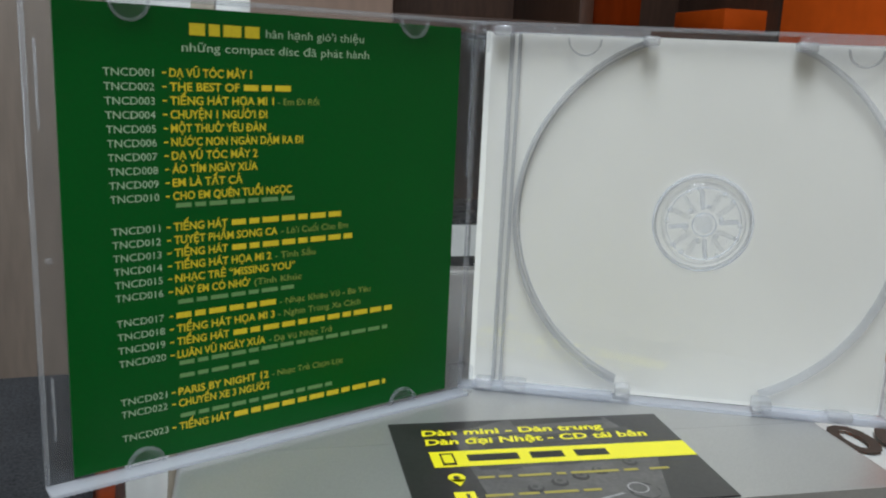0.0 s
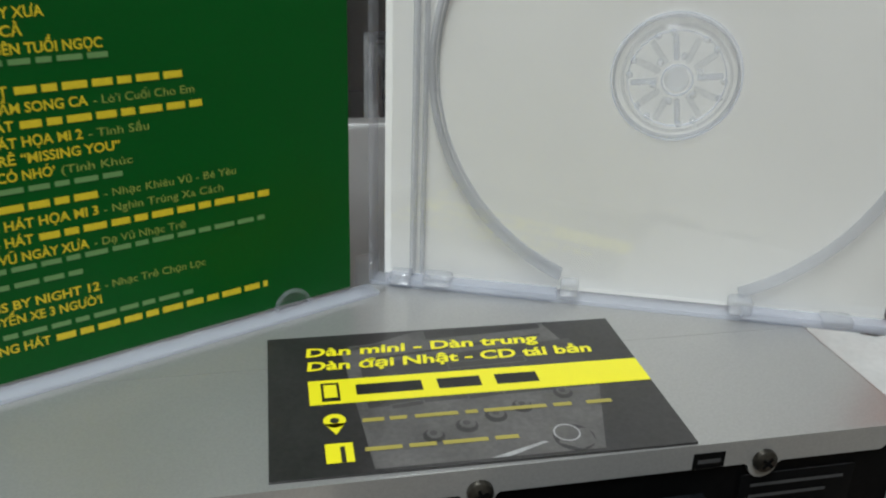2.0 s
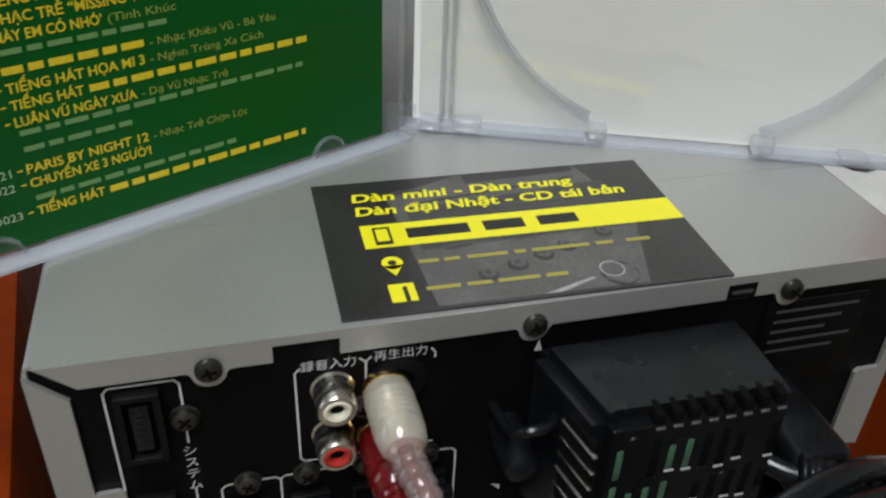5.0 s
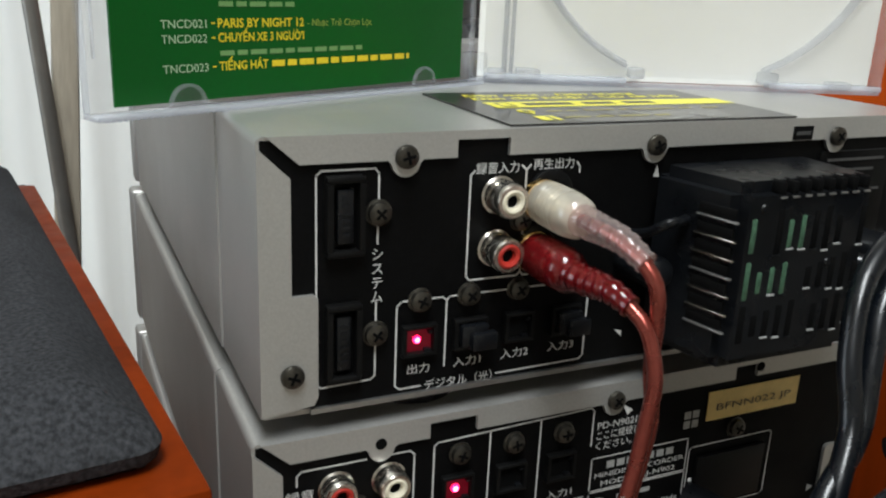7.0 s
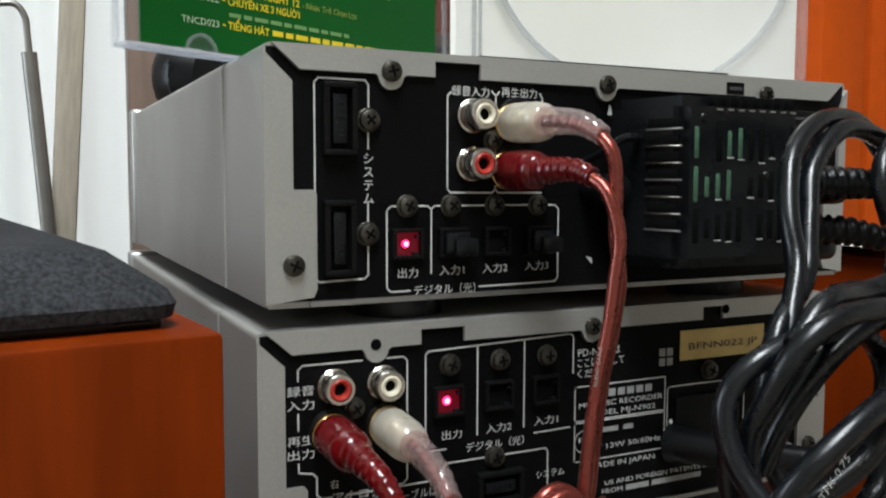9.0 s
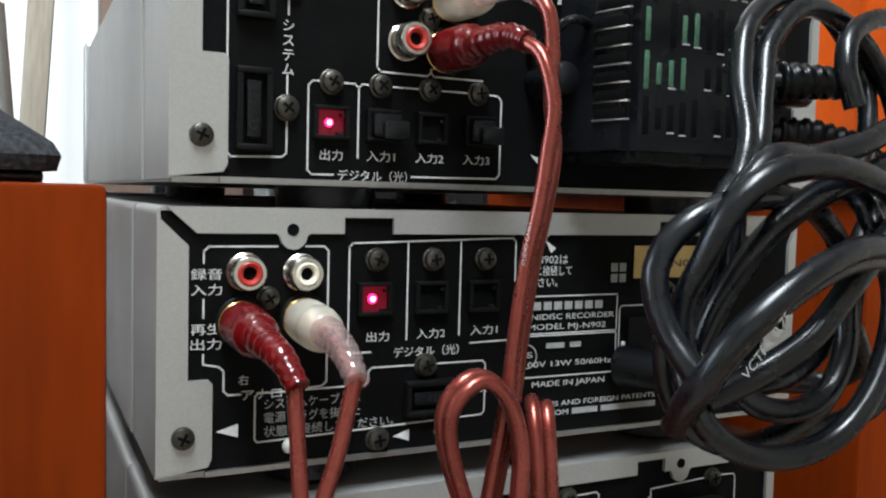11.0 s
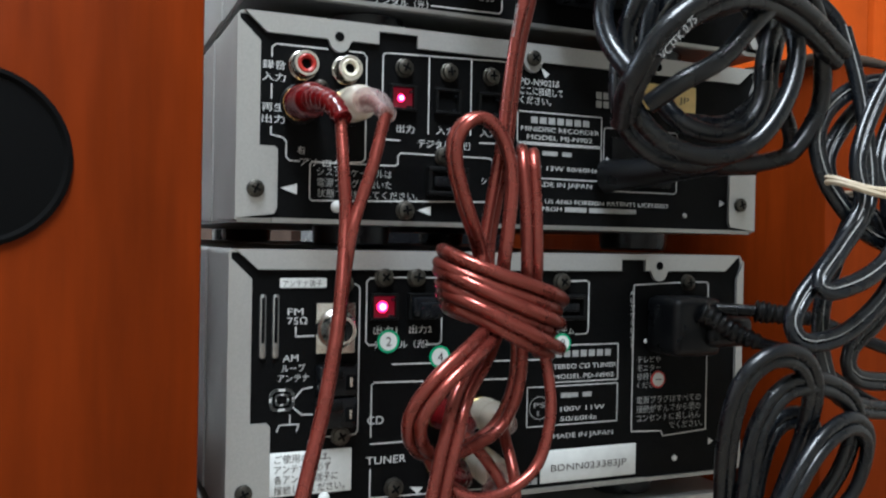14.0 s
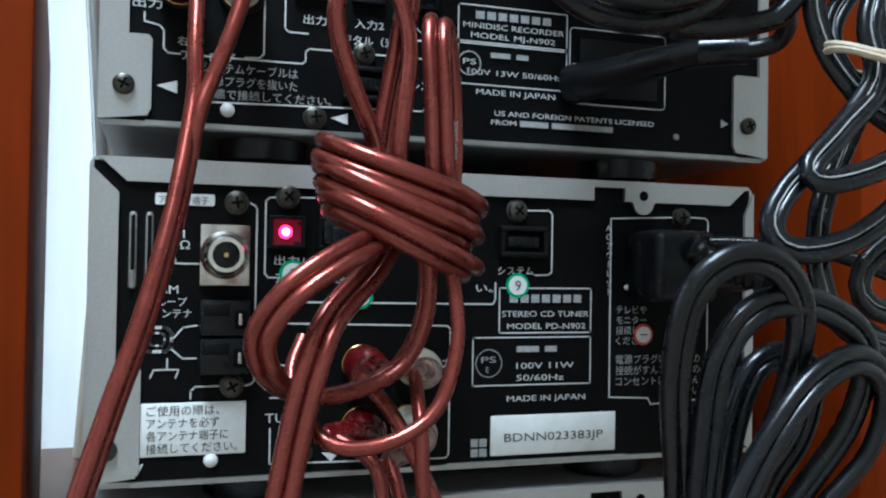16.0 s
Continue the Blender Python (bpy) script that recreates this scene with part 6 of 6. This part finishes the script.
for kx, ky, kr in ((34.7, 10.0, 2.4), (42.5, 12.6, 2.5), (49.7, 15.4, 2.5), (56.5, 18.0, 2.4), (67.4, 22.0, 2.3)):
    card_part("picture_knob", disc(kx, ky, kr), CARD, 0.00008)
    card_part("picture_knob", disc(kx + 0.3, ky + 0.8, kr * 0.72), CARD_GREY, 0.0001)
    card_part("picture_knob", disc(kx + 0.1, ky + 1.0, kr * 0.35, 14), CARD_DARKGREY, 0.00012)
card_part("picture_knob", disc(64.5, 5.4, 4.6), CARD, 0.00008)
card_part("picture_knob", flat([(60.6, 4.0), (63, 9), (68.6, 8.0), (68.8, 3.0), (65, 1.2)]), CARD_GREY, 0.00009)
card_part("picture_knob", disc(63.4, 7.2, 3.0), GREYPRINT, 0.0001)
card_part("picture_knob", disc(63.4, 7.2, 2.6), CARD_GREY, 0.00011)
card_part("picture_glint", flat([(45, 1), (57.5, 5.0), (58.5, 4.6), (49, 1)]), GREYPRINT, 0.0001)
card_part("yellow_band", flat([(9.2, 24.5), (90.4, 24.5), (90.4, 34.3), (9.2, 34.3)]), CARD_YELLOW, 0.00012)


def card_words(text, x, y, size, width, mat):
    me = words(text, size, width, 0.03)
    me.materials.append(mat)
    for v in me.vertices:
        v.co.x += v.co.y * 0.12
    part("lettering", me, None, card, m=CM @ pose(x, y, 0.00065))


card_words("Dàn mini - Dàn trung", 0.0092, 0.0451, 0.0054, 0.0592, CARD_YELLOW)
card_words("Dàn đại Nhật - CD tái bản", 0.0092, 0.0388, 0.0054, 0.0715, CARD_YELLOW)
card_part("lettering_bar", bars([(0.0200, 0.0355, 0.0295), (0.0392, 0.0495, 0.0295), (0.0532, 0.0635, 0.0295)], 0.0042), CARD_INK, 0.00015)
card_part("phone_sign", flat([(12.0, 25.6), (16.2, 25.6), (16.2, 33.0), (12.0, 33.0)]), CARD_INK, 0.00014)
card_part("phone_sign", flat([(12.6, 27.0), (15.6, 27.0), (15.6, 32.2), (12.6, 32.2)]), CARD_YELLOW, 0.00016)
card_part("place_sign", disc(14.2, 18.2, 2.5), CARD_YELLOW, 0.00013)
card_part("place_sign", flat([(11.9, 17.2), (14.2, 13.2), (16.5, 17.2)]), CARD_YELLOW, 0.00013)
card_part("place_sign", disc(14.2, 18.2, 1.0, 16), CARD, 0.00016)
card_part("square_sign", flat([(11.5, 3.8), (17.3, 3.8), (17.3, 10.2), (11.5, 10.2)]), CARD_YELLOW, 0.00013)
card_part("square_sign", flat([(14.6, 3.8), (15.6, 3.8), (15.6, 9.0), (14.6, 9.0)]), CARD, 0.00016)
card_part("lettering_bar", bars([(0.0202, 0.0250, 0.0175), (0.0262, 0.0300, 0.0175), (0.0318, 0.0415, 0.0175), (0.0432, 0.0460, 0.0175), (0.0475, 0.0620, 0.0175), (0.0636, 0.0680, 0.0175), (0.0715, 0.0776, 0.0175)], 0.0013), THIN_INK, 0.00015)
card_part("lettering_bar", bars([(0.0197, 0.0275, 0.0074), (0.0290, 0.0348, 0.0074), (0.0362, 0.0460, 0.0074), (0.0475, 0.0527, 0.0074)], 0.0013), THIN_INK, 0.00015)

# ---------------------------------------------------------------- things behind and beside the stack
sheet = bmesh.new()
NX, NY = 14, 10
gv = [[sheet.verts.new((0.2290 + 0.18 * i / NX, 0.2000 + 0.28 * j / NY, 1.0216 + 0.0022 * (0.5 + 0.5 * math.sin(i * 1.1 + j * 0.6)) * (1 if j else 1.3) + (0.0015 if i == 0 else 0))) for j in range(NY + 1)] for i in range(NX + 1)]
for i in range(NX):
    for j in range(NY):
        sheet.faces.new((gv[i][j], gv[i + 1][j], gv[i + 1][j + 1], gv[i][j + 1]))
sheet_ob = single("paper_sheet", sheet, WHITE_LABEL, "white printed paper sheet lying on a loudspeaker", "paper")
me = words("06", 0.046, None, 0.02)
me.materials.append(LABEL_INK)
part("lettering", me, None, sheet_ob, m=pose(0.288, 0.336, 1.0250, 0, 0, -4))

cab = thing("wooden_cabinet", (0.80, 0.62, 0), "tall orange wooden cabinet with a dark door gap", "cabinet")
part("side_panel", box(0.648, 0.712, 0.60, 1.0, 0, 1.55, 0.003), ORANGE_BOX, cab)
# black filler in the open gap, painting the shade between panel and door
part("door_gap", box(0.7105, 0.7225, 0.612, 0.99, 0.01, 1.54), BLACK_HOLE, cab, "black strip that puts shade into the gap beside the door")
part("door", box(0.721, 1.10, 0.60, 1.0, 0, 1.55, 0.003), ORANGE_BOX, cab)

shelf = thing("dark_shelf", (0.5, 1.3, 0), "dark brown wooden shelf unit behind the audio table", "shelf")
part("back_board", box(0.13, 1.00, 1.40, 1.42, 0, 1.95), DARKWOOD, shelf)
for x in (0.13, 0.42, 0.71, 0.98):
    part("upright", box(x, x + 0.02, 1.10, 1.40, 0, 1.95, 0.002), DARKWOOD, shelf)
for z in (0.45, 0.86, 1.24, 1.60, 1.93):
    part("shelf_board", box(0.15, 0.98, 1.10, 1.40, z, z + 0.02, 0.002), DARKWOOD, shelf)
single("orange_box", box(0.645, 0.760, 1.13, 1.28, 1.2605, 1.292, 0.003), ORANGE_BOX, "small orange box on a dark shelf", "box")
single("brown_box", box(0.44, 0.52, 1.13, 1.3, 1.2605, 1.42, 0.003), WOOD, "reddish brown box on a dark shelf", "box")
dev = thing("black_device", (0.20, 0.62, TABLE_Z), "black boxed device with a white label behind the disc case", "device")
part("body", box(0.125, 0.30, 0.62, 0.72, TABLE_Z, 1.088, 0.003), PLASTIC, dev)
part("front_label", box(0.130, 0.175, 0.6188, 0.6199, 1.060, 1.084), WHITE_LABEL, dev, "white label")

single("wooden_post", box(-0.009, 0.009, -0.010, 0.010, 0.0, 0.75, 0.003), material("weathered_beige_wood", (0.42, 0.37, 0.29), 0.7, 0.0, 0.12, 40, 0.15, 6, stretch=(8, 8, 1)),
              "beige wooden post standing on the audio table", "post", m=pose(-0.0655, 0.700, TABLE_Z + 0.0008, 0, 3.7, 0))
rod = tube([(-0.0430, 0.68, TABLE_Z + 0.001), (-0.0600, 0.68, 1.02), (-0.0690, 0.68, 1.150), (-0.0705, 0.68, 1.168), (-0.0760, 0.68, 1.1765), (-0.0840, 0.68, 1.1770), (-0.0930, 0.68, 1.1750)], 0.0024, 12, step=0.005)
hooked_rod = single("hooked_rod", rod, POLE, "grey metal rod with a hooked end and thicker sleeve", "rod")
part("sleeve", tube([(-0.0430, 0.68, TABLE_Z + 0.001), (-0.0600, 0.68, 1.02), (-0.0686, 0.68, 1.143)], 0.0054, 14, step=0.01), POLE, hooked_rod, "thicker lower sleeve")
single("brown_board", box(0.0005, 0.110, 0.690, 0.712, TABLE_Z + 0.001, 1.46, 0.002), material("brown_lacquered_board", (0.22, 0.155, 0.12), 0.35, 0.0, 0.1, 20, 0.1, 4, stretch=(6, 6, 1)),
               "brown lacquered board standing behind the stack", "board")
ball = thing("headphone_cup", (0.03, 0.55, 1.0), "black round headphone cup behind an audio unit", "headphones")
part("cup", lathe([(0, -0.022), (0.022, -0.020), (0.033, -0.010), (0.035, 0.0), (0.033, 0.010), (0.022, 0.020), (0, 0.022)], 32, pose(0.032, 0.545, 1.115, 90, 0, 20)), PLASTIC, ball)
part("stand", box(0.020, 0.044, 0.535, 0.555, TABLE_Z, 1.09, 0.002), PLASTIC, ball)

single("grey_board", box(-0.75, -0.135, 0.90, 0.93, 0, 1.7, 0.002), material("grey_brown_board", (0.20, 0.165, 0.135), 0.5, 0.0, 0.1, 20, 0.1, 4, stretch=(6, 6, 1)),
       "grey-brown board standing against the curtain", "board")
curtain = bmesh.new()
cols = []
for i in range(121):
    x = -1.3 + 1.45 * i / 120
    cols.append([curtain.verts.new((x, 1.25 + 0.014 * math.sin(i * 0.9) + 0.008 * math.sin(i * 0.37), z)) for z in (0.02, 2.4)])
for a, b in zip(cols, cols[1:]):
    curtain.faces.new((a[0], b[0], b[1], a[1]))
single("curtain", curtain, CURTAIN, "white hanging curtain behind the stack", "curtain", smooth=80)
